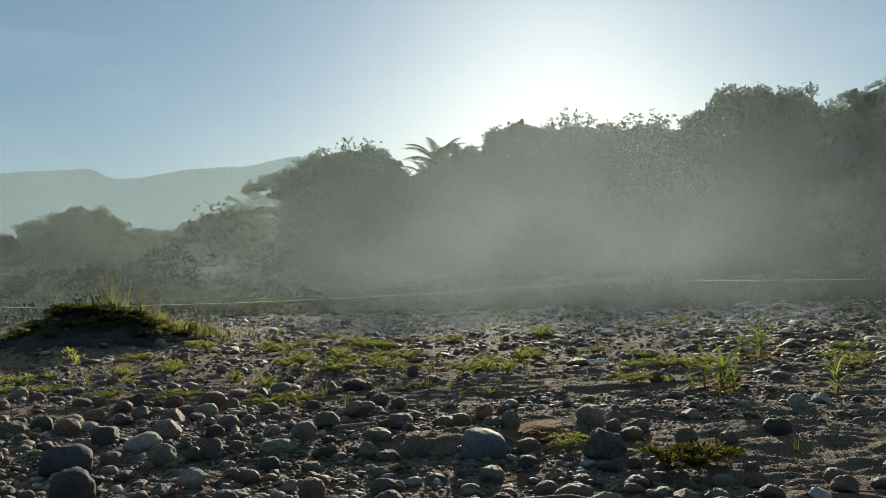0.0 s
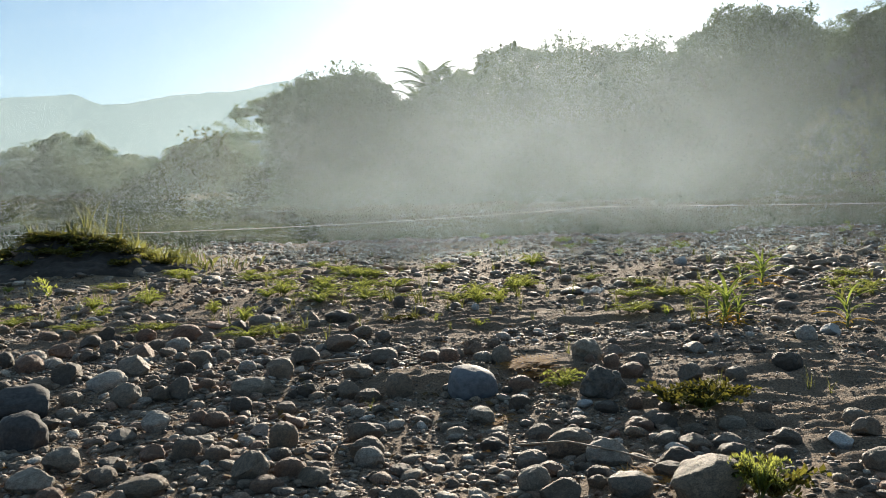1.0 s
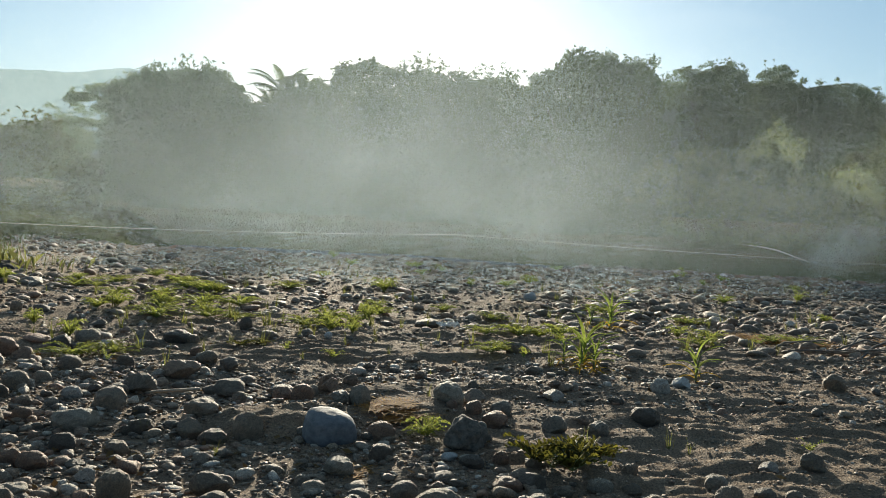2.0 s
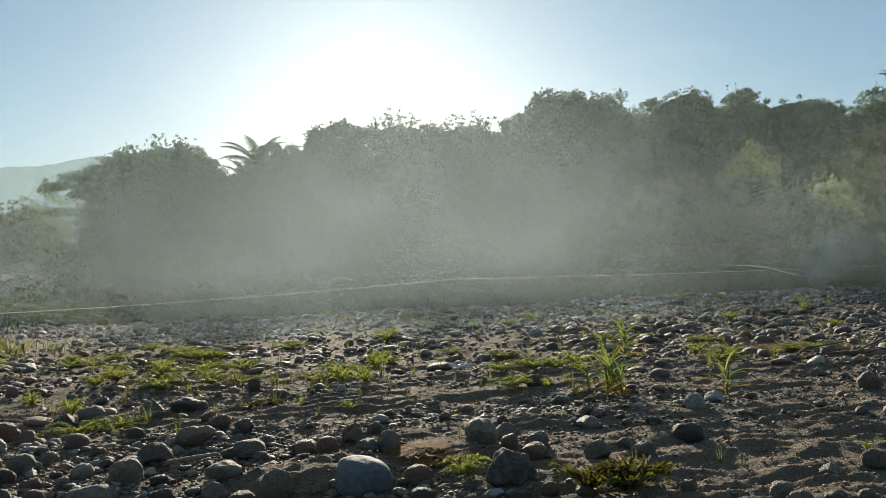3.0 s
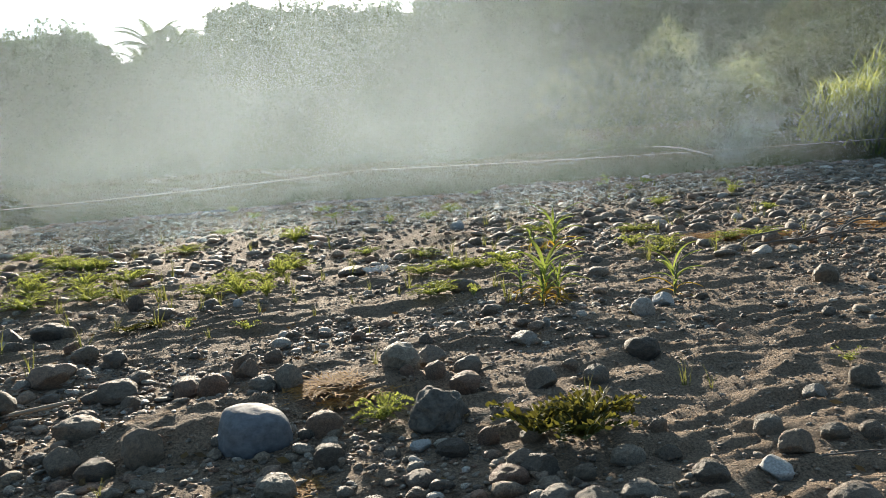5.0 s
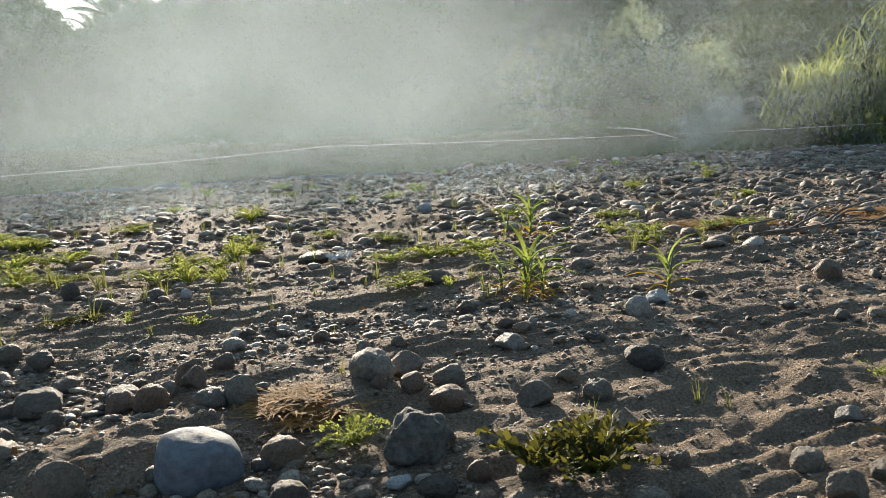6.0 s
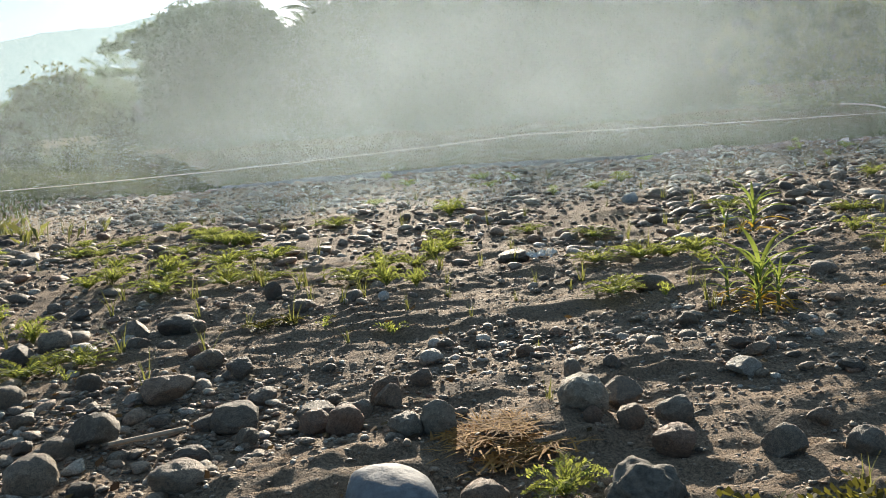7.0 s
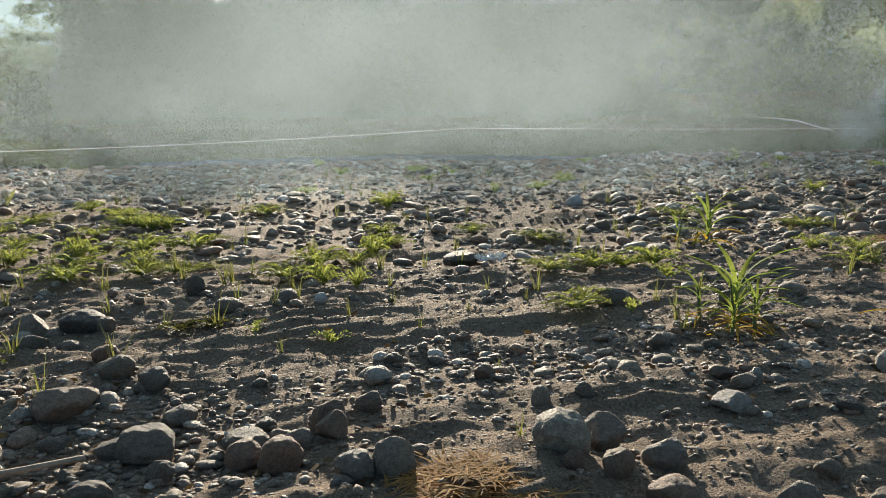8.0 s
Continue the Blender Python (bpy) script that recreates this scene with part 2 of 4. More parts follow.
def sandiness(x, y):
    """1 on bare sand, 0 among packed cobbles."""
    s = 0.5 + 0.75 * fbm(x, y, 0.55, 3.1)
    s += 0.75 * math.exp(-((x - 3.4) / 1.6) ** 2 - ((y - 6.0) / 1.3) ** 2)
    s += 1.5 * math.exp(-((x - 0.05) / 0.5) ** 2 - ((y - 6.8) / 0.28) ** 2)
    s += 0.8 * math.exp(-((x - 1.0) / 0.5) ** 2 - ((y - 7.2) / 0.4) ** 2)
    s += 1.3 * math.exp(-((x - 0.9) / 2.4) ** 2 - ((y - 10.2) / 1.5) ** 2)
    s -= 0.6 * smooth01((0.6 - x) / 1.3) * smooth01((8.9 - y) / 0.8)
    s -= 0.9 * math.exp(-((x - 1.6) / 1.5) ** 2 - ((y - 8.3) / 0.32) ** 2)
    s -= 0.55 * smooth01((x - 3.2) / 1.5) * smooth01((y - 9.5) / 1.5)
    s += 1.0 * math.exp(-((x - 2.4) / 0.8) ** 2 - ((y - 6.85) / 0.5) ** 2)
    s -= 0.45 * smooth01((5.9 - y) / 0.6) * smooth01((2.2 - x) / 0.8)
    return min(1.0, max(0.0, s))


def ground_z(x, y, fine=True):
    e, b = bar_edge(x), bank_edge(x)
    if b < e + 6:
        z = 0.0
    else:
        z = -1.75 * smooth01((y - e) / 5.0) + 1.45 * smooth01((y - b + 3.5) / 6.0)
    z += 0.9 * smooth01((y - b - 4) / 30)
    z += 0.06 * fbm(x, y, 0.25, 1.0) + 0.03 * fbm(x, y, 1.1, 2.0)
    m = ((x - MOUND[0]) / 1.35) ** 2 + ((y - MOUND[1]) / 1.0) ** 2
    z += 0.62 * math.exp(-m) * (1 + 0.5 * fbm(x, y, 1.4, 8))
    z += 0.07 * math.exp(-((x - 0.05) / 0.55) ** 2 - ((y - 6.85) / 0.32) ** 2) * (1 + 0.8 * fbm(x, y, 3.5, 41)) + 0.05 * math.exp(-((x - 1.0) / 0.35) ** 2 - ((y - 7.15) / 0.3) ** 2)
    if fine and 3 < y < 14 and -6 < x < 9:
        s = sandiness(x, y) * smooth01((y - 3.0) / 0.8)
        z += 0.010 * fbm(x, y, 5.0, 14.0, 3)
        z += 0.022 * s * abs(fbm(x * 0.75, y * 1.6, 3.0, 4.0, 2)) + 0.014 * s * fbm(x, y, 9, 6.0, 2)
        ripple = 1 - abs(noise.noise((x * 0.9 + 7.3, y * 4.2 + 0.8 * noise.noise((x * 1.1, y, 2.0)), 3.7))) * 2.2
        z += 0.036 * s * max(0.0, ripple) ** 1.5
        z += 0.016 * s * (1 - 2 * abs(noise.noise((x * 2.6, y * 9.0 + 1.2 * noise.noise((x * 1.7, y * 1.3, 5.0)), 8.2))))
    return z


def spaced(a, b, step, grow, far_a, far_b):
    """Lines evenly spaced from a to b, and ever wider out to far_a and far_b."""
    out = list(np.arange(a, b, step))
    for start, end, sign in ((a, far_a, -1), (b, far_b, 1)):
        v, d = start, step
        while (end - v) * sign > 0:
            d *= grow
            v += sign * d
            out.append(v)
    return sorted(out)


def build_ground():
    xs = spaced(-3.6, 5.6, 0.04, 1.06, -900, 900)
    ys = spaced(3.8, 10.6, 0.03, 1.03, -60, 1500)
    v = [(x, y, ground_z(x, y)) for y in ys for x in xs]
    nx, ny = len(xs), len(ys)
    i = (np.arange(ny - 1)[:, None] * nx + np.arange(nx - 1)[None, :]).ravel()
    f = np.stack([i, i + 1, i + nx + 1, i + nx], 1)
    me = mesh_of("ground", v, f, SAND, True)
    g = me.attributes.new("grass", "FLOAT", "POINT")
    val = []
    for x, y, z in v:
        a = smooth01((y - bank_edge(x) + 5.5) / 4.0) * 0.85
        a = max(a, 0.85 * smooth01((-5.2 - x + 0.05 * (y - 14)) / 2.5) * smooth01((y - 15.5) / 3))
        a = max(a, 0.5 * math.exp(-(((x - MOUND[0]) / 1.9) ** 2 + ((y - MOUND[1]) / 1.6) ** 2)))
        a += 0.25 * max(0, fbm(x, y, 0.6, 12)) * (y > 9)
        val.append(min(1.0, a))
    g.data.foreach_set("value", np.array(val, np.float32))
    return tagged(new("ground", me), "brown sand and gravel river bar with grassy banks", "ground", kind="structure")


build_ground()


def build_mound():
    """A heap of earth lying on the bar, its near side's shade put into the colour."""
    n, v = 70, []
    for j in range(n + 1):
        for i in range(n + 1):
            x, y = MOUND[0] + (i / n - 0.5) * 5.0, MOUND[1] + (j / n - 0.5) * 3.2
            r = math.hypot((x - MOUND[0]) / 2.25, (y - MOUND[1]) / 1.45) + 0.2 * fbm(x, y, 1.2, 31)
            lift = 0.05 + 0.05 * fbm(x, y, 3.0, 17, 4)
            v.append((x, y, ground_z(x, y) + (lift if r < 0.85 else lift - 0.9 * (r - 0.85))))
    i = (np.arange(n)[:, None] * (n + 1) + np.arange(n)[None, :]).ravel()
    me = mesh_of("earth_mound", v, np.stack([i, i + 1, i + n + 2, i + n + 1], 1), SHADED_EARTH, True)
    tagged(new("earth_mound", me), "dark heap of earth overgrown with grass, shade in its colour", "mound")


build_mound()


def build_water():
    m, nt, p, _ = mat("river_water")
    p.inputs["Base Color"].default_value = (0.03, 0.04, 0.035, 1)
    p.inputs["Roughness"].default_value = 0.5
    p.inputs["IOR"].default_value = 1.33
    bump(nt, p, noise_tex(nt, 2.2, 4, 0.6), 0.35, 0.05)
    xs, ys = np.linspace(-60, 120, 40), np.linspace(20, 60, 12)
    v = [(x, y, -1.46) for y in ys for x in xs]
    i = (np.arange(11)[:, None] * 40 + np.arange(39)[None, :]).ravel()
    me = mesh_of("water", v, np.stack([i, i + 1, i + 41, i + 40], 1), m, True)
    tagged(new("water", me), "shallow dark river beyond the gravel bar", "river", kind="structure")


build_water()


# ---- distance: ridge with haze put into its colour, and dark far woods ----
def veil(name, dist, az0, az1, height, material, label, step=0.25):
    """A standing far slope: height(az) gives its crest's elevation in degrees."""
    v, cols = [], []
    for a in np.arange(az0, az1, step):
        d = dist(a)
        x, y = d * math.sin(radians(a)), d * math.cos(radians(a))
        top = d * math.tan(radians(height(a)))
        for k in range(5):
            s = k / 4
            v.append((x, y, -6 + (top + 6) * s))
        cols.append(a)
    n = len(cols)
    i = (np.arange(n - 1)[:, None] * 5 + np.arange(4)[None, :]).ravel()
    me = mesh_of(name, v, np.stack([i, i + 1, i + 6, i + 5], 1), material, True)
    return tagged(new(name, me), label, "backdrop", kind="structure")


def ridge(a):
    e = np.interp(a, (-75, -45, -32, -25, -23.4, -21.9, -19.5, -15.5, -12, -4, 15, 40, 75), (3, 4.2, 5.6, 6.0, 5.4, 5.5, 5.95, 6.2, 6.85, 5.2, 4.6, 4.8, 3))
    return float(e) + 0.08 * fbm(a, 0, 0.7, 2, 5)


def woods(a):
    e = np.interp(a, (-17, -13, -11, -7, -5, -3.4, -2, 1, 3, 13, 14.5, 16, 20, 21.6, 22.4, 23.4, 30, 62), (0, 2.8, 6.6, 7.0, 4.6, 3.9, 5.2, 6.1, 7.4, 7.2, 6.4, 8.2, 8.2, 7.6, 6.8, 7.2, 7.2, 6.6))
    return float(e) + 0.6 * fbm(a, 0, 0.9, 7, 6)


veil("backdrop", lambda a: 1300, -75, 75, ridge, HILL, "forested ridge, its blue haze put into the colour", 0.15)
def behind_trees(a):
    return float(np.interp(a, (-17, -12, -1, 3, 10, 13, 15, 16.5, 20, 22, 27, 62), (90, 82, 82, 73, 73, 77, 76, 71, 70.5, 110, 134, 134))) + 1.5 * fbm(a, 0, 0.8, 3, 4)


veil("backdrop_woods", behind_trees, -17, 62, woods, WOODS, "dark closed woods behind the river trees", 0.1)


# ---- morning mist: haze put into fine ribbons over the river and the bar's end ----
def thickness(x, y, z):
    """The share of the view that the mist takes up at a place."""
    # Denser by the sun's bearing: its forward glow is put into the ribbon width.
    body = 0.42 + 0.58 * math.exp(-((x - 1.4) / 3.8) ** 2) - 0.04 * smooth01((-3.5 - x) / 2.0) - 0.1 * smooth01((x - 5.0) / 3.0)
    drift = 1 + 0.3 * fbm(x * 0.6, z * 1.1, 0.6, 51, 3)
    rise = 0.36 + 0.64 * smooth01((z - 0.1) / 1.3)
    return max(0.0, 0.155 * body * drift * rise * smooth01((6.3 - z) / 4.6))


def strands(name, x0, x1, step, place_y, zs, density, label):
    """Very fine wavering upright ribbons, whose width follows the density of the imitated haze."""
    n, count = len(zs), int((x1 - x0) / step)
    coarse = np.linspace(x0, x1, 320)
    X = x0 + (np.arange(count)[:, None] + rng.uniform(0, 1, (count, n))) * step
    Y = np.interp(X[:, 0], coarse, [place_y(x) for x in coarse])[:, None].repeat(n, 1)
    zs = np.array(zs, float)
    Z = zs[None, :] + rng.uniform(-0.5, 0.5, count)[:, None] * np.gradient(zs)[None, :] * (np.arange(n) < n - 1)
    W = np.stack([np.interp(X[:, k], coarse, [density(x, place_y(x), z) for x in coarse]) for k, z in enumerate(zs)], 1) * step * 0.5
    vs = np.stack([np.stack([X - W, Y, Z], 2), np.stack([X + W, Y, Z], 2)], 2).reshape(-1, 3)
    i = (np.arange(count)[:, None] * 2 * n + 2 * np.arange(n - 1)[None, :]).ravel()
    me = mesh_of(name, vs, np.stack([i, i + 1, i + 3, i + 2], 1), MIST)
    tagged(new(name, me), label, "mist", kind="stuff")


def puff(x, y, z):
    """A denser wisp that drifts off the far bank."""
    r = ((x - 22.2) / 1.6) ** 2 + ((z - 0.3 - 0.25 * (x - 22.2)) / 0.8) ** 2
    return max(0.0, 0.3 * math.exp(-r) * (1 + 0.6 * fbm(x, z, 0.9, 61, 3)) - 0.012)


strands("morning_mist", -12.5, 18.0, 0.0013, lambda x: 15.4 + 1.2 * noise.noise((x * 0.14, 4.0, 1.0)),
        (0.05, 0.3, 0.55, 0.8, 1.05, 1.3, 1.6, 1.9, 2.2, 2.6, 3.0, 3.5, 4.0, 4.6, 5.3, 6.3), thickness, "fine pale ribbons in place of morning mist over the river")
strands("mist_wisp", 18.0, 27.0, 0.004, lambda x: 34.0, np.linspace(-1.4, 3.0, 12), puff, "pale wisp of mist drifting off the bank")


# ---- trees ----
def tree(x, y, h, w, cover=1.9, low=0.02, kind="broad", leaf=0.22, material=None, label="", name="tree", cat="tree", depth=3.5, rivals=()):
    """A tree: trunk, limbs, twigs and an uneven crown of small leaves. cover: layers of leaf along a line of sight."""
    z0 = ground_z(x, y, False) - 0.1
    root = tagged(new(name), label or "hazy green broadleaf tree on the far bank", cat)
    root.matrix_world = pose(x, y, z0)
    lean, seed = rng.uniform(-0.03, 0.03, 2), rng.uniform(0, 90)
    clumps, limbs, twigs = [], [], []
    top = Vector((lean[0] * h, lean[1] * h + depth * 0.4, h * 0.6))
    bole = [(tuple(top * (k / 6) + Vector((0.12 * math.sin(k * 2.1), 0.12 * math.cos(k * 1.7), 0)) * (k > 0)), 0.005 * h * (1 - k / 7) + 0.01) for k in range(7)]
    flat = kind == "umbrella"

    def wide(s, side):
        """Half the crown's width at the height s (0 to 1) on one side."""
        base = 1.0 if s < 0.62 else math.sqrt(max(0.0, 1 - ((s - 0.62) / 0.37) ** 2))
        return w * 0.55 * base * (0.95 + (0.75 if kind in ("shrub", "scrub") else 0.4) * noise.fractal((s * 3.2, side * 3.0 + seed, seed), 0.7, 2, 4))

    for k in range({"broad": 40, "umbrella": 60, "wispy": 36, "shrub": 16, "scrub": 0}[kind]):
        side = 1 if k % 2 else -1
        if flat:
            tier = k % 6
            s = 0.36 + 0.58 * tier / 5 + rng.uniform(-0.03, 0.03)
            rad, r = w * 0.5 * (1.1 - 0.55 * tier / 5) * rng.uniform(0.05, 1) ** 0.7, w * rng.uniform(0.06, 0.13)
            size = np.array((r, min(r, 1.1), r * 0.34))
        else:
            s = rng.uniform(0.25, 0.99) ** 0.7
            rad, r = wide(s, side) * rng.uniform(0.75, 1.08), rng.uniform(0.05, 0.1) * min(w, 7)
            size = np.array((r, min(r, 0.8), r * rng.uniform(0.6, 1.0)))
        c = np.array((side * rad + lean[0] * h * s, rng.uniform(-0.5, 0.5) * depth * 0.6, h * s))
        clumps.append((c, size))
        if k % 12 == 0:
            start = Vector(bole[min(5, 1 + int(5 * max(0.1, s - 0.3)))][0])
            mid = start.lerp(Vector(c), 0.55) + Vector((0, 0, 0.03 * h))
            limbs.append([(tuple(start), 0.0028 * h), (tuple(mid), 0.002 * h), (tuple(c), 0.001 * h)])
    tips = []
    for k in range({"broad": 22, "wispy": 46, "umbrella": 6, "shrub": 34, "scrub": 9}[kind]):
        a = rng.uniform(-1, 1)
        s = 0.93 - 0.3 * a * a
        base = Vector((a * w * 0.36, rng.uniform(-0.5, 0.5), h * s))
        ln = h * rng.uniform(0.03, 0.17 if kind in ("wispy", "shrub") else 0.09)
        tip = base + Vector((a * ln * 0.5 + rng.uniform(-0.2, 0.2), rng.uniform(-0.3, 0.3), ln))
        twigs.append([(tuple(base), 0.016), (tuple(base.lerp(tip, 0.6)), 0.011), (tuple(tip), 0.005)])
        for q in (0.2, 0.4, 0.6, 0.8, 1.0):
            rr = 0.2 * rng.uniform(0.4, 1.2) * min(1, h / 8)
            tips.append((np.array(base.lerp(tip, q)) + rng.normal(size=3) * 0.1, np.array((rr, rr, rr * 0.8))))
    v, f = tubes([bole], 6)
    trunk = part("trunk", mesh_of("trunk", v, f, BARK, True), root, "grey-brown tapered trunk")
    for path in limbs:
        v, f = tubes([path], 5)
        part("limb", mesh_of("limb", v, f, BARK, True), trunk)
    v, f = tubes(twigs, 3)
    tagged(part("upper_growth", mesh_of("upper_growth", v, f, BARK), root), kind="stuff")
    one = 0.5 * leaf * leaf * 0.55 * 1.0
    pts = []
    n = int(cover * w * h / one)
    S, side = rng.uniform(0.34 if flat else low, 1.0, n), rng.choice((-1, 1), n)
    reach = np.array([[wide(q, g) for g in (-1, 1)] for q in np.linspace(0, 1, 60)])
    R = np.where(side > 0, np.interp(S, np.linspace(0, 1, 60), reach[:, 1]), np.interp(S, np.linspace(0, 1, 60), reach[:, 0]))
    u = rng.uniform(0, 1, n)
    keep = rng.uniform(0, 1, n) < np.maximum(R, 0) / (0.55 * w)
    px = side * R * u
    tone = np.array([noise.noise((p * 0.9 + seed, z * 0.9 * h, seed)) for p, z in zip(px, S)])
    keep &= rng.uniform(0, 1, n) < (0.85 + 0.3 * tone if kind not in ("shrub", "umbrella") else np.clip(0.62 + 1.7 * tone, 0.02, 1) if kind == "shrub" else 0.04 + 0.7 * (np.sin(S * 30 + 7 * tone + 2 * side * u) > 0.1))
    py = rng.uniform(-0.5, 0.5, n) * depth * np.sqrt(np.maximum(0.1, 1 - u * u))
    # where crowns meet, each spot belongs to the tree whose middle is nearer
    for rx, ry, rw, rh in rivals:
        if abs(rx - x) < (w + rw) * 0.6 and (rx, ry) != (x, y):
            scale = ry / y
            v = np.abs((px + x) * scale - rx) / (rw * 0.55)
            keep &= (u < v + 0.08 + rng.normal(0, 0.16, n)) | (S * h * scale > rh * np.sqrt(np.maximum(0, 1 - np.minimum(1, v) ** 3)) * 0.95)
    pts.append(np.stack([px + lean[0] * h * S, py, S * h * 0.97], 1)[keep])
    for group, dense in ((clumps, 1.1 if not flat else 1.1), (tips, 0.5)):
        for c, r in group:
            k = int(dense * math.pi * r[0] * r[2] / one) + 2
            d = rng.normal(size=(k, 3))
            d /= np.linalg.norm(d, axis=1)[:, None]
            pts.append(c + d * r * rng.uniform(0.02, 1.0, (k, 1)) ** 0.5 * rng.uniform(0.8, 1.3, (k, 1)))
    pts = np.concatenate(pts)
    # crown tops get a darker leaf colour, to hold down direct sunlight
    dimmed_top = (pts[:, 2] / h > 0.58 + 0.2 * rng.uniform(0, 1, len(pts)) ** 1.5) & (material is None and kind != "scrub")
    for chosen, stuff, words in ((~dimmed_top, material or FAR_LEAF, ""), (dimmed_top, DIMMED_LEAF, "leaves of the crown's top, darkened against direct sun")):
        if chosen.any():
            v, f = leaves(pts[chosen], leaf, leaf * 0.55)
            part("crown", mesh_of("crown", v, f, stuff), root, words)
    return root


def at_az(az, d):
    """Plan place at an azimuth in degrees and distance from the walk's start."""
    return 0.3 + d * math.sin(radians(az)), 1.0 + d * math.cos(radians(az))


def height_for(az, d, el):
    x, y = at_az(az, d)
    return 1.45 + d * math.tan(radians(el)) - ground_z(x, y, False)


# skyline of the far bank: azimuth, distance, elevation of the crown's top, width in metres
BANK_TREES = [
    (-8.4, 74, 7.4, 8.2, "wispy"), (-5.2, 78, 5.7, 3.2, "broad"), (-1.5, 77, 6.7, 4.0, "broad"), (0.4, 73, 7.1, 4.0, "broad"),
    (3.0, 68, 8.9, 5.2, "broad"), (6.6, 67, 8.6, 6.0, "wispy"), (11.2, 67, 8.3, 7.2, "wispy"),
    (14.4, 72, 7.4, 4.0, "broad"), (16.9, 64, 10.3, 4.6, "broad"), (19.6, 65, 9.9, 4.9, "broad"), (23.3, 118, 9.4, 9.0, "umbrella"), (23.9, 126, 8.4, 9.0, "broad"),
    (26.2, 118, 9.6, 8.0, "broad"), (29.0, 124, 9.6, 9.0, "umbrella"), (29.4, 128, 8.8, 9.5, "broad"), (33.2, 124, 8.5, 11.0, "broad"), (36.6, 134, 8.9, 7.0, "umbrella"), (37.8, 126, 8.0, 11.0, "broad"), (42.5, 120, 8.4, 13.0, "broad"), (48, 116, 8.2, 14.0, "broad"),
]
rows = [(*at_az(az, d), w * 1.45, height_for(az, d, el)) for az, d, el, w, kind in BANK_TREES]
solid = [r for r, k in zip(rows, BANK_TREES) if k[4] != "umbrella"]
for (az, d, el, w, kind), (x, y, ww, h) in zip(BANK_TREES, rows):
    tree(x, y, h, ww if kind != "umbrella" else w, rng.uniform(5.4, 6.0) if kind != "umbrella" else 3.0, 0.0, kind, 0.2 if d < 100 else 0.28, rivals=solid if kind != "umbrella" else (), depth=5.5,
         label={"broad": "dense broadleaf tree hazy against the light", "wispy": "tall tree with thin feathery top shoots", "umbrella": "spreading tree with flat layered crown"}[kind])

# low scrub that closes the foot of the wood
for k in range(20):
    az = -12.5 + k * 1.75
    d = (50 if az > 14 else 55) + rng.uniform(-2, 4)
    x, y = at_az(az, d)
    tree(x, y, rng.uniform(1.6, 3.0), rng.uniform(3.6, 5.2), 2.2, 0.0, "scrub", 0.13, label="low hazy green scrub at the foot of the wood", name="shrub", cat="shrub", depth=2)

# pale-leaved shrubs on the bank where sunlight reaches through
for az, d, h, w in ((22.6, 55, 4.6, 3.6), (25.2, 52, 5.6, 4.0), (27.4, 50, 3.6, 3.4), (29.4, 50, 6.6, 4.0), (31.6, 49, 4.2, 4.0), (34.0, 54, 4.6, 4.0)):
    x, y = at_az(az, d)
    tree(x, y, h, w, 1.3, 0.03, "shrub", 0.15, PALE_LEAF, "sunlit pale green shrub on the far bank", "shrub", "shrub", 2.5)

# tall leafy trees at the reed bed
for az, d, el, w in ((38.6, 54, 6.4, 6.0), (43.5, 53, 7.4, 8.0), (34.6, 60, 4.2, 5.0)):
    x, y = at_az(az, d)
    tree(x, y, height_for(az, d, el), w, 2.4, 0.03, "shrub", 0.14, NEAR_LEAF, "leafy olive tree behind tall reeds", "tree", "tree", 3)

# left bank: layered tree, bushes and a far grove
x, y = at_az(-13.4, 82)
tree(x, y, height_for(-13.4, 82, 6.0), 8.5, 1.5, 0.3, "umbrella", 0.14, DIMMED_LEAF, label="layered flat-crowned tree against the hill")
for az, d, el, w, kind in ((-27.5, 95, 3.1, 8.5, "umbrella"), (-25.4, 92, 3.6, 9.0, "broad"), (-22.6, 70, 2.4, 4.2, "umbrella"), (-29.5, 90, 1.7, 9, "broad"), (-34, 95, 3, 9, "broad"), (-20.6, 95, 2.0, 8, "broad"), (-18.6, 100, 2.4, 8, "broad"), (-31.8, 88, 2.2, 8, "broad"), (-23.8, 100, 1.8, 9, "broad"), (-16.4, 98, 3.2, 8, "broad")):
    x, y = at_az(az, d)
    tree(x, y, height_for(az, d, el), w, 3.0, 0.0, kind, 0.16, GROVE_LEAF, label="misty grove tree below the ridge")
for az, d, h, w in ((-17.3, 36, 3.7, 3.9), (-14.0, 33, 2.1, 3.0), (-12.0, 34, 1.9, 2.6), (-20.8, 38, 2.1, 2.6), (-24.5, 46, 1.5, 3.4), (-28, 50, 1.3, 4.0), (-31.5, 48, 1.2, 4.0), (-22.6, 42, 1.2, 2.6), (-10.6, 36, 0.9, 2.4)):
    x, y = at_az(az, d)
    tree(x, y, h, w, 4.5, 0.02, "shrub", 0.13, NEAR_LEAF, "olive green bush with loose upright shoots", "bush", "bush", 3)

for x, y, h, w in ((-6.2, 23.4, 0.6, 2.6), (-7.6, 24.8, 0.7, 2.8), (-5.0, 22.6, 0.4, 1.8), (-9.4, 26.5, 0.8, 3.0)):
    tree(x, y, h, w, 3.0, 0.0, "scrub", 0.08, NEAR_LEAF, "low rough scrub at the edge of the bar", "bush", "bush", 1.5)


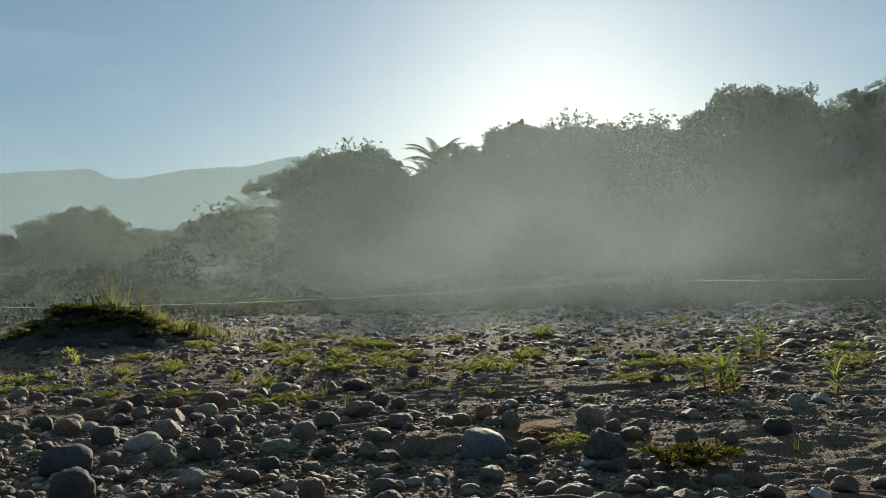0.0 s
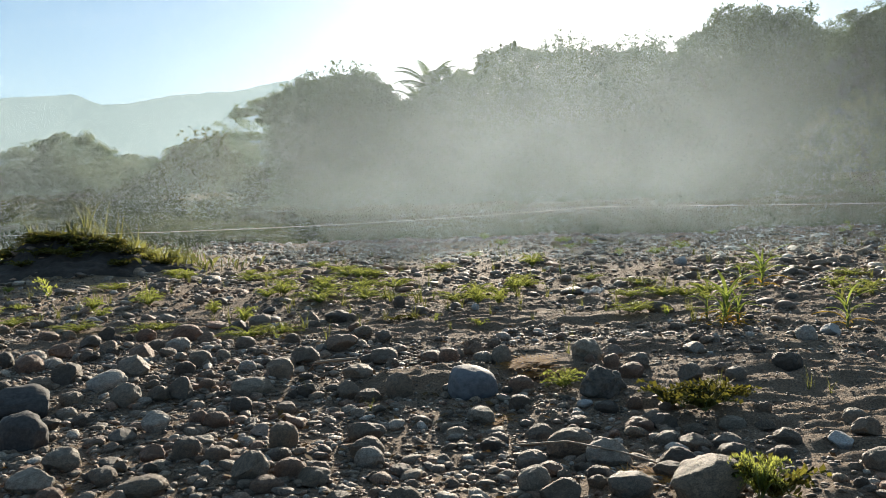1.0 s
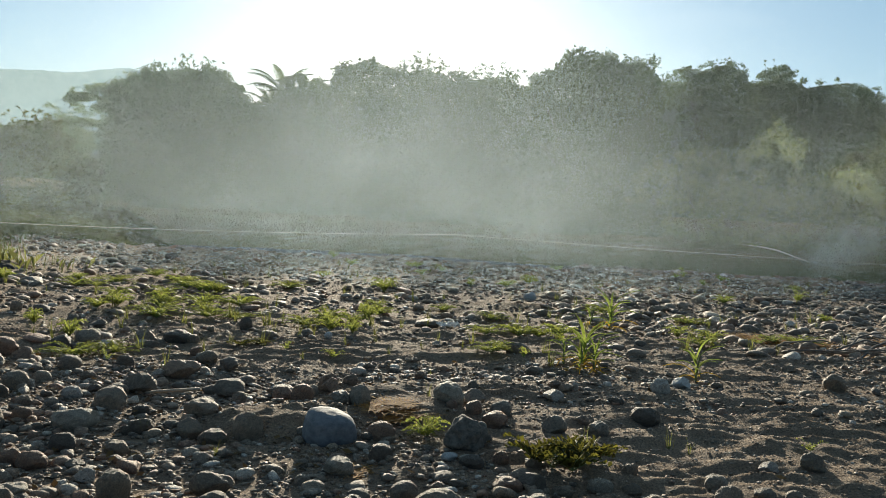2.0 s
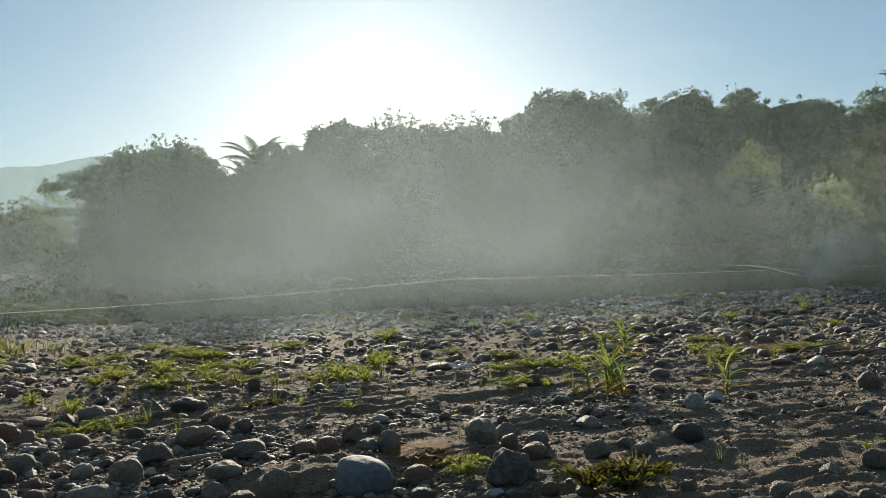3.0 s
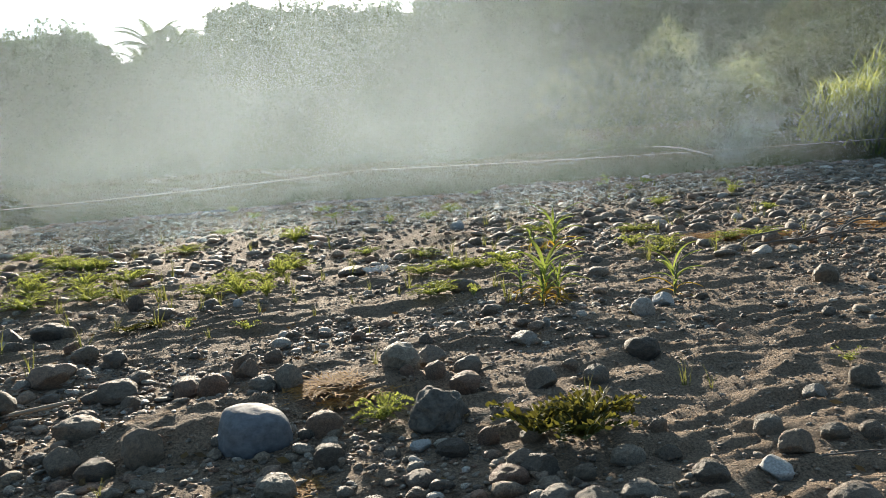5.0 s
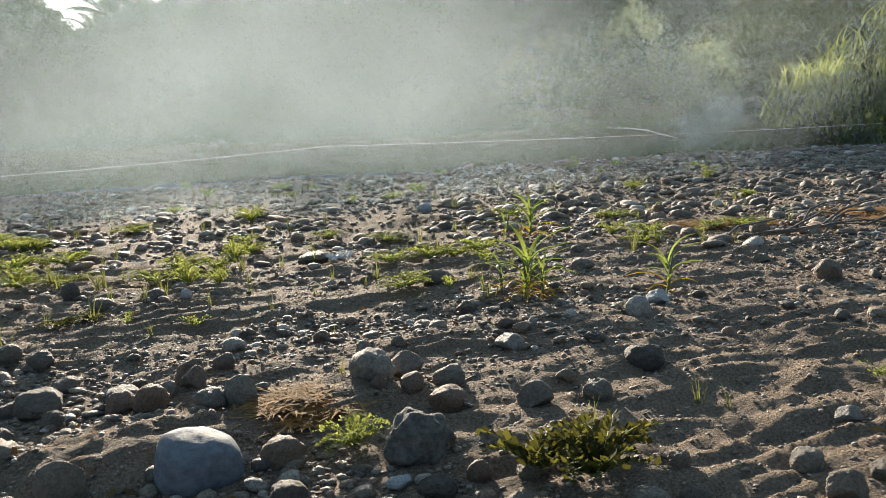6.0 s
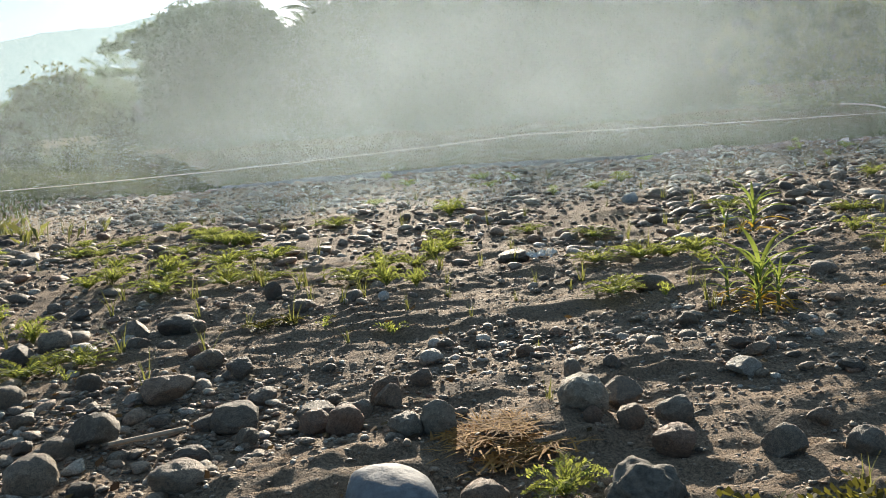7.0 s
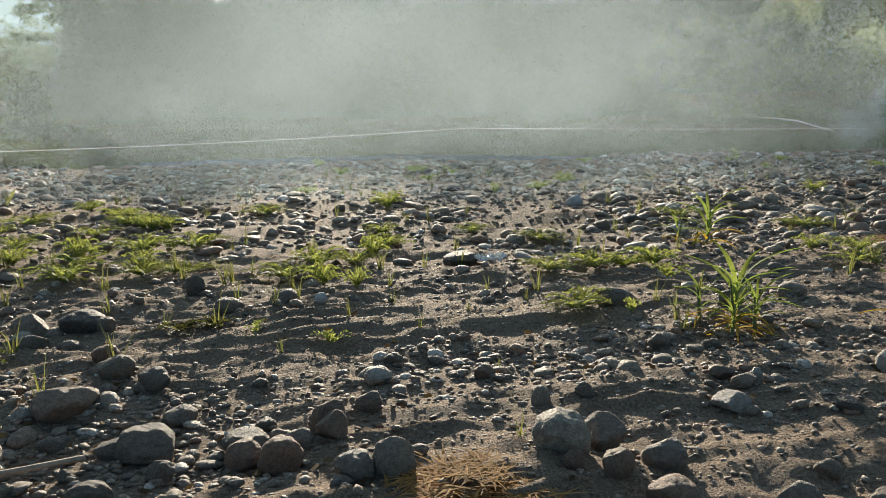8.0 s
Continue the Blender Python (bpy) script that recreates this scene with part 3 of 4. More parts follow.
def palm(az, d, el, fronds, length, label, trunk_r=0.14):
    x, y = at_az(az, d)
    h = height_for(az, d, el) - length * 0.7
    root = tagged(new("palm_tree"), label, "palm")
    root.matrix_world = pose(x, y, ground_z(x, y, False) - 0.1)
    v, f = tubes([[((0.25 * math.sin(k * 0.5), 0, h * k / 8), trunk_r * (1.2 - 0.05 * k)) for k in range(9)]], 8)
    part("trunk", mesh_of("trunk", v, f, BARK, True), root, "slender grey palm trunk")
    top = Vector((0.25 * math.sin(4.0), 0, h))
    for k in range(fronds):
        a, rise = 2 * math.pi * k / fronds + rng.uniform(-0.2, 0.2), rng.uniform(0.45, 1.5)
        pts = []
        for s in np.linspace(0, 1, 9):
            out, up = length * s * (math.cos(rise) + 0.3 * s), length * (math.sin(rise) * s * 1.1 - 0.42 * s ** 2.6)
            pts.append(top + Vector((math.cos(a) * out, math.sin(a) * out, up)))
        vs, fs = [], []
        side = Vector((-math.sin(a), math.cos(a), 0))
        for i in range(8):
            for q in range(5):
                p = pts[i].lerp(pts[i + 1], q / 5)
                wide = length * 0.2 * math.sin(math.pi * min(1, 0.12 + 0.85 * (i + q / 5) / 8))
                for sg in (-1, 1):
                    b = len(vs)
                    tip = p + side * sg * wide + (pts[i + 1] - pts[i]) * 0.8 - Vector((0, 0, wide * 0.5))
                    vs += [tuple(p), tuple(p + (pts[i + 1] - pts[i]) * 0.28), tuple(tip)]
                    fs.append((b, b + 1, b + 2))
        part("frond", mesh_of("frond", np.array(vs), np.array(fs), DIMMED_LEAF), root)


palm(-2.3, 80, 8.0, 13, 4.0, "bushy palm with arching feathered fronds")
palm(-1.0, 80, 7.6, 11, 3.4, "bushy palm with arching feathered fronds")
palm(-3.1, 81, 6.5, 10, 3.0, "bushy palm with arching feathered fronds")
palm(37.9, 150, 9.6, 13, 2.2, "tall slender palm above the tree line", 0.16)


def cane_clump(x, y, h, w, n, label):
    """Tall reed-like grass: long blades that arch out of crowded stalks."""
    z0 = ground_z(x, y, False)
    root = tagged(new("cane_clump"), label, "tall grass")
    root.matrix_world = pose(x, y, z0)
    for tuft_no in range(9):
        cx, cy = (tuft_no / 8 - 0.5 + rng.uniform(-0.08, 0.08)) * w, rng.uniform(-1.2, 1.2)
        top = h * rng.uniform(0.45, 1.1) * (1 - 0.3 * abs(tuft_no / 4 - 1) ** 2)
        vs, fs = [], []
        for k in range(n):
            z, a = top * rng.uniform(0.02, 0.92) ** 0.6, rng.uniform(0, 2 * math.pi)
            bx, by = cx + rng.normal() * 0.34, cy + rng.normal() * 0.4
            ln = 1.5 * rng.uniform(0.35, 1.1)
            wd, bend = 0.05 * rng.uniform(0.6, 1.4), rng.uniform(0.4, 1.25) * ln
            b = len(vs)
            for s in (0, 0.35, 0.7, 1.0):
                c = Vector((bx + math.cos(a) * bend * s ** 1.7, by + math.sin(a) * bend * s ** 1.7, z + ln * (s - 0.45 * s * s * (bend / ln))))
                o = Vector((1, 0.4 * math.sin(a), 0)) * wd * (1 - s * 0.92)
                vs += [tuple(c - o), tuple(c + o)]
            fs += [(b + 2 * i, b + 2 * i + 1, b + 2 * i + 3, b + 2 * i + 2) for i in range(3)]
        part("stalk", mesh_of("stalk", np.array(vs), np.array(fs), CANE_LEAF), root)


for az, d, h, w in ((39.4, 46, 4.2, 3.0), (42.2, 45, 5.6, 3.8), (46.4, 44, 6.0, 4.5)):
    x, y = at_az(az, d)
    cane_clump(x, y, h, w, 110, "tall yellow-green reed grass on the bank")


# ---- stones ----
def ico(sub):
    bm = bmesh.new()
    bmesh.ops.create_icosphere(bm, subdivisions=sub, radius=0.5)
    v = np.array([tuple(p.co) for p in bm.verts])
    f = np.array([[p.index for p in q.verts] for q in bm.faces])
    bm.free()
    return v, f


def stone_shape(v, seed, angular):
    """A unit river stone: rounded, dented, with a few flattened sides."""
    r = np.random.default_rng(seed)
    out = np.array([p * (1 + 0.17 * noise.fractal(Vector(p * 1.6) + Vector((seed * 3.1, 0, 0)), 0.7, 2, 3)) for p in v])
    for k in range(7 if angular else 3):
        n = r.normal(size=3)
        n /= np.linalg.norm(n)
        lim = r.uniform(0.26, 0.36) if angular else r.uniform(0.36, 0.44)
        over = np.maximum(0, out @ n - lim)
        out -= over[:, None] * n * 0.9
    out *= (1 + 0.045 * np.array([noise.fractal(Vector(p * 5.5) + Vector((0, seed * 1.7, 0)), 0.6, 2, 3) for p in out]))[:, None]
    out += 0.014 * np.array([[noise.noise(Vector(p * 9 + k * 7)) for k in range(3)] for p in out])
    return out / (out.max(0) - out.min(0))


V4, F4 = ico(4)
ROUND = [mesh_of("stone", stone_shape(V4, s, False), F4, STONE, True) for s in range(7)]
ANGULAR = [mesh_of("stone", stone_shape(V4, 20 + s, True), F4, STONE, True) for s in range(6)]
placed = []


def block_shape(v):
    """The smooth blocky boulder: square shoulders, sloping top."""
    out = []
    for p in v * 2:
        q = (abs(p[0]) ** 3.0 + abs(p[1]) ** 2.6 + abs(p[2]) ** 3.0) ** (1 / 2.9)
        q = p / q * (1 + 0.07 * noise.fractal(Vector(p * 1.3) + Vector((4.2, 0, 0)), 0.7, 2, 3))
        q[2] *= 1 - 0.14 * q[0]
        q[0] *= 1 - 0.12 * q[2]
        out.append(q)
    out = np.array(out)
    return out / (out.max(0) - out.min(0))


ROUND.append(mesh_of("stone", block_shape(V4), F4, STONE, True))


def lay_stone(x, y, w, h, angular=False, label="", name="cobble", cat="stone", group="", sink=0.22):
    me = (ANGULAR if angular else ROUND)[int(rng.integers(0, 6))]
    ob = new(name, me)
    deep = w * rng.uniform(0.75, 1.05)
    ob.matrix_world = Matrix.LocRotScale((x, y + deep * 0.35, ground_z(x, y) + h * (0.5 - sink)),
                                         Euler((rng.uniform(-0.15, 0.15), rng.uniform(-0.15, 0.15), rng.uniform(-0.5, 0.5))), (w, deep, h * 1.2))
    placed.append((x, y + deep * 0.35, w * 0.55))
    return tagged(ob, label, cat, group)


big = lay_stone(0.41, 6.36, 0.35, 0.215, False, "large smooth blue-grey boulder half sunk in gravel", "boulder", "boulder")
big.data = ROUND[-1]
big.data.materials[0] = plain_mat("boulder_stone", (0.12, 0.126, 0.132), 0.75, 9, 0.35, 0.008)
big.rotation_euler = (0.05, 0.04, 0.25)
lumpy = lay_stone(1.27, 6.22, 0.29, 0.19, False, "lumpy grey-brown boulder beside green weeds", "boulder", "boulder")
lumpy.data = mesh_of("stone", np.array([p * (1 + 0.2 * noise.noise(Vector(p * 5) + Vector((3.0, 1.0, 0))) - 0.12 * max(0.0, 0.12 - abs(noise.noise(Vector(p * 3.4)))) * 8) for p in stone_shape(V4, 3, False)]), F4, STONE, True)
lumpy.data.materials[0] = plain_mat("lumpy_stone", (0.10, 0.088, 0.07), 0.85, 9, 0.6, 0.03)
lay_stone(1.28, 7.10, 0.23, 0.19, False, "rounded grey boulder on bare sand", "boulder", "boulder")
lay_stone(-2.67, 6.25, 0.47, 0.24, False, "broad dark boulder among cobbles", "boulder", "boulder")
lay_stone(-2.27, 5.56, 0.29, 0.22, False, "dark rounded boulder among cobbles", "boulder", "boulder")
lay_stone(1.46, 4.41, 0.32, 0.20, False, "pale brown boulder under leafy weed", "boulder", "boulder")
# cobbles near the boulders: x, y, width, height
MID_COBBLES = [
    (0.74, 6.4, .18, .12), (1.92, 6.57, .17, .12), (2.21, 6.86, .10, .07), (1.55, 6.7, .18, .12), (1.49, 7.21, .19, .13),
    (-0.31, 7.53, .27, .13), (-0.74, 7.99, .29, .17), (-0.61, 8.47, .19, .12), (-0.39, 8.28, .16, .12), (0.43, 7.6, .16, .13),
    (0.23, 7.24, .16, .13), (0.64, 7.05, .16, .14), (0.49, 7.06, .16, .11), (0.08, 7.51, .2, .1), (-0.08, 6.4, .19, .17),
    (-0.3, 6.37, .18, .11), (-0.46, 6.54, .17, .13), (0.46, 5.84, .18, .11), (-0.45, 7.22, .17, .09), (2.19, 7.5, .16, .09),
    (0.09, 7.33, .16, .13), (0.43, 7.5, .13, .12), (-0.23, 7.9, .15, .08),
]
RIGHT_COBBLES = [
    (3.18, 7.77, .17, .15), (2.72, 6.87, .22, .12), (5.02, 8.14, .21, .16), (2.6, 5.58, .14, .08), (2.08, 5.55, .11, .06),
    (1.43, 6.0, .1, .09), (3.13, 5.95, .12, .07), (2.81, 5.42, .14, .07), (2.96, 5.38, .1, .08), (3.41, 5.9, .16, .13),
    (2.25, 8.45, .13, .09), (1.67, 7.02, .17, .1), (1.28, 7.0, .08, .08), (1.43, 6.95, .12, .11), (1.58, 7.74, .09, .08),
    (1.37, 7.74, .1, .09), (2.31, 7.85, .12, .07), (2.42, 7.75, .07, .08), (2.21, 6.5, .14, .1), (5.64, 13.6, .33, .14), (4.28, 13.35, .2, .1),
]
LEFT_COBBLES = [
    (-2.43, 6.51, .17, .12), (-0.71, 4.85, .19, .16), (-0.67, 5.43, .17, .15), (-0.16, 5.2, .19, .14), (-2.29, 7.26, .29, .17),
    (-2.36, 6.91, .28, .16), (-1.16, 6.62, .29, .12), (-0.83, 6.22, .14, .1), (-1.85, 5.18, .21, .14), (-1.82, 4.81, .23, .13),
    (-1.25, 4.77, .24, .11), (-1.37, 5.27, .15, .1), (-1.34, 6.0, .13, .1), (-1.2, 5.91, .17, .11), (-1.17, 5.4, .2, .1),
    (-0.98, 9.42, .28, .13), (-1.16, 9.12, .16, .09), (-0.45, 7.6, .15, .08), (-0.14, 9.63, .19, .08), (-0.4, 10.2, .14, .13), (-2.63, 19.1, .28, .18),
]
FRONT_COBBLES = [
    (0.94, 5.21, .27, .16), (1.11, 5.0, .23, .15), (0.8, 5.5, .16, .1), (0.69, 4.62, .16, .14), (0.81, 4.4, .22, .12),
    (1.12, 4.49, .2, .12), (1.6, 5.2, .18, .1), (1.45, 4.98, .19, .11), (1.77, 5.2, .15, .08), (1.52, 5.58, .15, .09),
    (1.48, 5.32, .15, .07), (2.56, 5.34, .15, .1), (2.4, 4.8, .19, .11), (1.48, 5.68, .14, .08), (1.68, 5.52, .12, .06), (0.68, 8.15, .14, .08), (0.61, 7.76, .13, .08),
]
for rows in (MID_COBBLES, RIGHT_COBBLES, LEFT_COBBLES, FRONT_COBBLES):
    for k, (x, y, w, h) in enumerate(rows):
        sharp = (k * 7 + 3) % 5 < 2
        lay_stone(x, y, w, h, sharp, "grey angular river cobble on sand" if sharp else "smooth grey rounded river cobble on sand", group="river cobbles")
for k in range(34):
    x, y = rng.uniform(0.5, 2.15), rng.uniform(4.5, 5.95)
    w = rng.uniform(0.09, 0.19)
    if all((x - a) ** 2 + (y - b) ** 2 > (c + w * 0.45) ** 2 * 0.8 for a, b, c in placed):
        lay_stone(x, y, w, w * rng.uniform(0.5, 0.7), False, "smooth rounded river cobble in a packed bed", group="river cobbles", sink=0.3)
for x, y, w, h in ((2.37, 5.2, .15, .085), (3.48, 8.02, .16, .1), (0.45, 9.61, .08, .06), (3.8, 14.5, .2, .13), (1.12, 6.05, .1, .06)):
    ob = lay_stone(x, y, w, h, True, "pale white speckled river stone", "pale_stone", group="pale stones")
    ob.data = ob.data.copy()
    ob.data.materials[0] = plain_mat("white_stone", (0.36, 0.35, 0.32), 0.75, 14, 0.45, 0.012)


for ob in [o for o in scene.objects if o.name.startswith("boulder") and "dark" in o.get("label", "")]:
    ob.data = ob.data.copy()
    ob.data.materials[0] = DARK_STONE


def clear(x, y, r):
    return all((x - a) ** 2 + (y - b) ** 2 > (c + r) ** 2 * 0.7 for a, b, c in placed)


# broad cobbles heaped on the stony side of the bar
for k in range(130):
    x, y = rng.uniform(-4.8, -0.2), rng.uniform(4.8, 9.4)
    w = 0.11 + 0.17 * rng.uniform() ** 1.5
    if clear(x, y, w * 0.5):
        sharp = k % 5 < 2
        lay_stone(x, y, w, w * rng.uniform(0.5, 0.75), sharp, "broad grey angular cobble among pebbles" if sharp else "broad brown-grey rounded cobble among pebbles", group="river cobbles", sink=0.25)

count = 0
while count < 190:
    y = 4.2 + 8.5 * rng.uniform() ** 1.3
    x = 0.3 + (y * 0.62) * rng.uniform(-1, 1)
    w = 0.07 + 0.13 * rng.uniform() ** 2
    if rng.uniform() < sandiness(x, y) ** 0.6 or not clear(x, y, w * 0.5):
        continue
    sharp = rng.uniform() < 0.5
    lay_stone(x, y, w, w * rng.uniform(0.45, 0.75), sharp, "small grey angular cobble among gravel" if sharp else "small grey rounded cobble among gravel", group="river cobbles", sink=0.3)
    count += 1


def scatter(name, n, sub, y0, y1, lo, hi, label, fan=0.66, power=2.5, bias=0.5, flat=0.62, material=None):
    """Many stones too small to count, one mesh."""
    v0, f0 = ico(sub)
    shapes = np.array([stone_shape(v0, 50 + s, s % 3 != 0) for s in range(12)])
    X, Y, W = [], [], []
    while len(X) < n:
        y = math.sqrt(rng.uniform(y0 * y0, y1 * y1))
        x = 0.3 + rng.uniform(-1, 1) * (fan * y + 0.6)
        if rng.uniform() < sandiness(x, y) * bias + 0.02 or y > bar_edge(x) + 1:
            continue
        X.append(x), Y.append(y), W.append(lo + (hi - lo) * rng.uniform() ** power)
    W = np.array(W)
    Z = np.array([ground_z(x, y) for x, y in zip(X, Y)])
    a = rng.uniform(0, 2 * math.pi, n)
    S = np.stack([W * rng.uniform(0.75, 1.25, n), W * rng.uniform(0.75, 1.1, n), W * flat * rng.uniform(0.6, 1.25, n)], 1)
    P = shapes[rng.integers(0, 12, n)] * S[:, None, :]
    tx, ty = rng.uniform(-0.35, 0.35, n), rng.uniform(-0.35, 0.35, n)
    P[:, :, 2] += P[:, :, 0] * tx[:, None] * 0.6 + P[:, :, 1] * ty[:, None] * 0.6
    ca, sa = np.cos(a)[:, None], np.sin(a)[:, None]
    x2, y2 = P[:, :, 0] * ca - P[:, :, 1] * sa, P[:, :, 0] * sa + P[:, :, 1] * ca
    P = np.stack([x2 + np.array(X)[:, None], y2 + np.array(Y)[:, None], P[:, :, 2] + (Z + S[:, 2] * 0.18)[:, None]], 2)
    F = f0[None] + (np.arange(n) * len(v0))[:, None, None]
    me = mesh_of(name, P.reshape(-1, 3), F.reshape(-1, 3), material or GRAVEL, True)
    tagged(new(name, me), label, "gravel", kind="stuff")


scatter("gravel_near", 3500, 2, 3.9, 9.5, 0.04, 0.12, "grey and brown river pebbles on sand", 0.7, 2.4, 1.25, 0.55)
scatter("pebbles_near", 8500, 1, 3.9, 9.5, 0.025, 0.05, "small grey and brown pebbles on sand", 0.62, 1.5, 1.05, 0.55)
scatter("grit_near", 20000, 1, 3.9, 11.0, 0.008, 0.036, "fine grey river grit on sand", 0.7, 2.2, 0.3, 0.42)
scatter("gravel_under_walk", 2600, 1, 0.0, 4.3, 0.02, 0.1, "grey and brown river pebbles on sand", 1.3, 2.4, 0.9, 0.55)
scatter("sand_crumbs", 9000, 1, 4.2, 9.5, 0.008, 0.032, "crumbs of brown sand and soil", 0.6, 2.2, 0.0, 0.4, CRUMB)
scatter("gravel_far", 6500, 2, 9.2, 23.0, 0.05, 0.25, "grey cobbles covering the far gravel bar", 0.85, 2.6, 0.93, 0.5)
scatter("grit_far", 20000, 1, 9.5, 23.0, 0.03, 0.085, "small pebbles on the far gravel bar", 0.85, 1.3, 0.6)


def litter():
    """Dead leaves and bark flecks blown between the stones."""
    vs, fs = [], []
    k = 0
    while k < 900:
        x, y = rng.normal(-0.6, 1.5), rng.uniform(4.3, 9.5)
        if sandiness(x, y) > rng.uniform(0.3, 1.2):
            continue
        L, a = rng.uniform(0.02, 0.07), rng.uniform(0, 6.28)
        z = ground_z(x, y) + rng.uniform(0.005, 0.035)
        d, o = Vector((math.cos(a), math.sin(a), rng.uniform(-0.3, 0.5))) * L, Vector((-math.sin(a), math.cos(a), rng.uniform(-0.4, 0.6))) * L * 0.3
        p, b = Vector((x, y, z)), k * 4
        vs += [tuple(p - d * 0.5), tuple(p + o), tuple(p + d * 0.5), tuple(p - o)]
        fs.append((b, b + 1, b + 2, b + 3))
        k += 1
    tagged(new("leaf_litter", mesh_of("leaf_litter", np.array(vs), np.array(fs), DEAD_LEAF)), "dry brown leaf scraps between stones", "litter", kind="stuff")


litter()


# ---- plants on the bar ----
def weed_mesh(seed, stems, length, pairs, leaf, rise, broad=0.24):
    """Low weed: stems that spread from one root, with paired leaflets."""
    r = np.random.default_rng(seed)
    paths, vs, fs = [], [], []
    for k in range(stems):
        a, ln, up = r.uniform(0, 2 * math.pi), length * r.uniform(0.5, 1.05), rise * r.uniform(0.5, 1.2)
        pts = []
        for s in np.linspace(0, 1, 6):
            pts.append(Vector((math.cos(a + 0.3 * s) * ln * s, math.sin(a + 0.3 * s) * ln * s, 0.01 + up * math.sin(math.pi * min(1, s * 0.7)) )))
        paths.append([(tuple(p), 0.0035 * (1.2 - i / 6)) for i, p in enumerate(pts)])
        for q in range(pairs):
            s = 0.15 + 0.85 * q / pairs
            i = min(4, int(s * 5))
            p = pts[i].lerp(pts[i + 1], s * 5 - i)
            along = (pts[i + 1] - pts[i]).normalized()
            side = Vector((-along.y, along.x, 0)).normalized()
            for sg in (-1, 1):
                L = leaf * r.uniform(0.7, 1.2) * (1.1 - 0.5 * s)
                w = (side * sg + along * 0.45 + Vector((0, 0, r.uniform(0.1, 1.1)))).normalized()
                o = along * L * broad
                b = len(vs)
                vs += [tuple(p), tuple(p + w * L * 0.5 + o), tuple(p + w * L), tuple(p + w * L * 0.5 - o)]
                fs.append((b, b + 1, b + 2, b + 3))
    v, f = tubes(paths, 3)
    f = np.concatenate([f[:, [0, 1, 2]], f[:, [0, 2, 3]]])
    ring = np.arange(stems)[:, None] * 18 + np.array([0, 1, 2])
    fan = np.concatenate([np.stack([ring[:, k], ring[:, (k + 1) % 3], np.full(stems, len(v))], 1) for k in range(3)])
    v, f = np.concatenate([v, [[0, 0, -0.01]]]), np.concatenate([f, fan])
    return (v, f), (np.array(vs), np.array(fs))


def weed_kind(seed, stems, length, pairs, leaf, rise, material, broad=0.24):
    (a, b), (c, d) = weed_mesh(seed, stems, length, pairs, leaf, rise, broad)
    return mesh_of("stem", a, b, STEM), mesh_of("foliage", c, d, material)


WEEDS = [weed_kind(s, 30, 0.5, 15, 0.07, 0.27, WEED_LEAF) for s in range(4)]
CREEPERS = [weed_kind(10 + s, 17, 0.55, 8, 0.1, 0.17, DARK_WEED, 0.4) for s in range(3)]
SPRIGS = [weed_kind(20 + s, 7, 0.5, 6, 0.16, 0.5, WEED_LEAF) for s in range(3)]


def weed(kinds, x, y, w, h, label, name="weed", group=""):
    st, lv = kinds[int(rng.integers(0, len(kinds)))]
    root = tagged(new(name), label, "weed", group)
    root.matrix_world = Matrix.LocRotScale((x, y, ground_z(x, y) + 0.005), Euler((0, 0, rng.uniform(0, 6.28))), (w * 1.3, w * 1.1, h * 3.0))
    part("stem", st, root)
    tagged(part("foliage", lv, root), kind="stuff")


# green weeds: x, y, spread, height
WEED_PATCHES = [
    (-1.43, 10.9, .55, .24), (-1.7, 13.1, .5, .18), (-1.22, 13.7, .55, .2), (-1.1, 12.3, .55, .24), (0.45, 11.1, .5, .24), (0.75, 11.2, .4, .2),
    (1.99, 9.1, .38, .14), (2.2, 10.4, .4, .18), (2.6, 10.5, .45, .22), (2.85, 10.5, .4, .16), (1.17, 12.9, .4, .18), (2.08, 12.7, .4, .14),
    (6.24, 10.8, .5, .16), (5.9, 10.8, .4, .14), (5.04, 10.7, .42, .18), (2.1, 9.3, .3, .16), (-0.6, 11.2, .48, .15), (-0.9, 11.0, .45, .2),
]
LEFT_WEEDS = [
    (-3.73, 9.45, .5, .16), (-3.02, 9.34, .45, .14), (-2.8, 9.3, .35, .12), (-1.75, 8.8, .5, .17), (-1.45, 8.9, .4, .15), (-1.46, 11.4, .5, .2),
    (-1.51, 14.0, .55, .22), (0.2, 10.7, .5, .18), (-0.1, 14.4, .55, .2), (-3.04, 13.7, .5, .18), (4.66, 10.2, .45, .16), (-4.78, 12.8, .55, .2),
    (-4.73, 10.0, .45, .16), (-2.66, 14.3, .6, .2), (-0.65, 12.4, .5, .22), (1.12, 12.0, .4, .18), (2.65, 12.2, .5, .15), (4.52, 13.1, .6, .16), (5.4, 12.1, .45, .16), (-2.2, 12.3, .5, .2),
]
for x, y, w, h in WEED_PATCHES + LEFT_WEEDS:
    weed(WEEDS, x, y, w * 1.15, h * 0.66, "bright green low feathery weed on sand", group="green weeds")
weed(WEEDS, 1.03, 6.47, 0.32, 0.13, "small green feathery weed behind the boulders", group="green weeds")
weed(CREEPERS, 1.74, 4.45, 0.36, 0.26, "lush green fern-like weed beside stones", group="green weeds")
weed(WEEDS, 1.66, 4.4, 0.26, 0.26, "lush green fern-like weed beside stones", group="green weeds")
for x, y, w, h in ((1.62, 5.95, .42, .2), (1.8, 5.8, .4, .22), (1.95, 6.0, .4, .2), (-0.38, 9.2, .3, .07), (-0.2, 9.25, .26, .07)):
    weed(CREEPERS, x, y, w, h, "dark olive leafy creeper spread over stones", "creeper", "creepers")
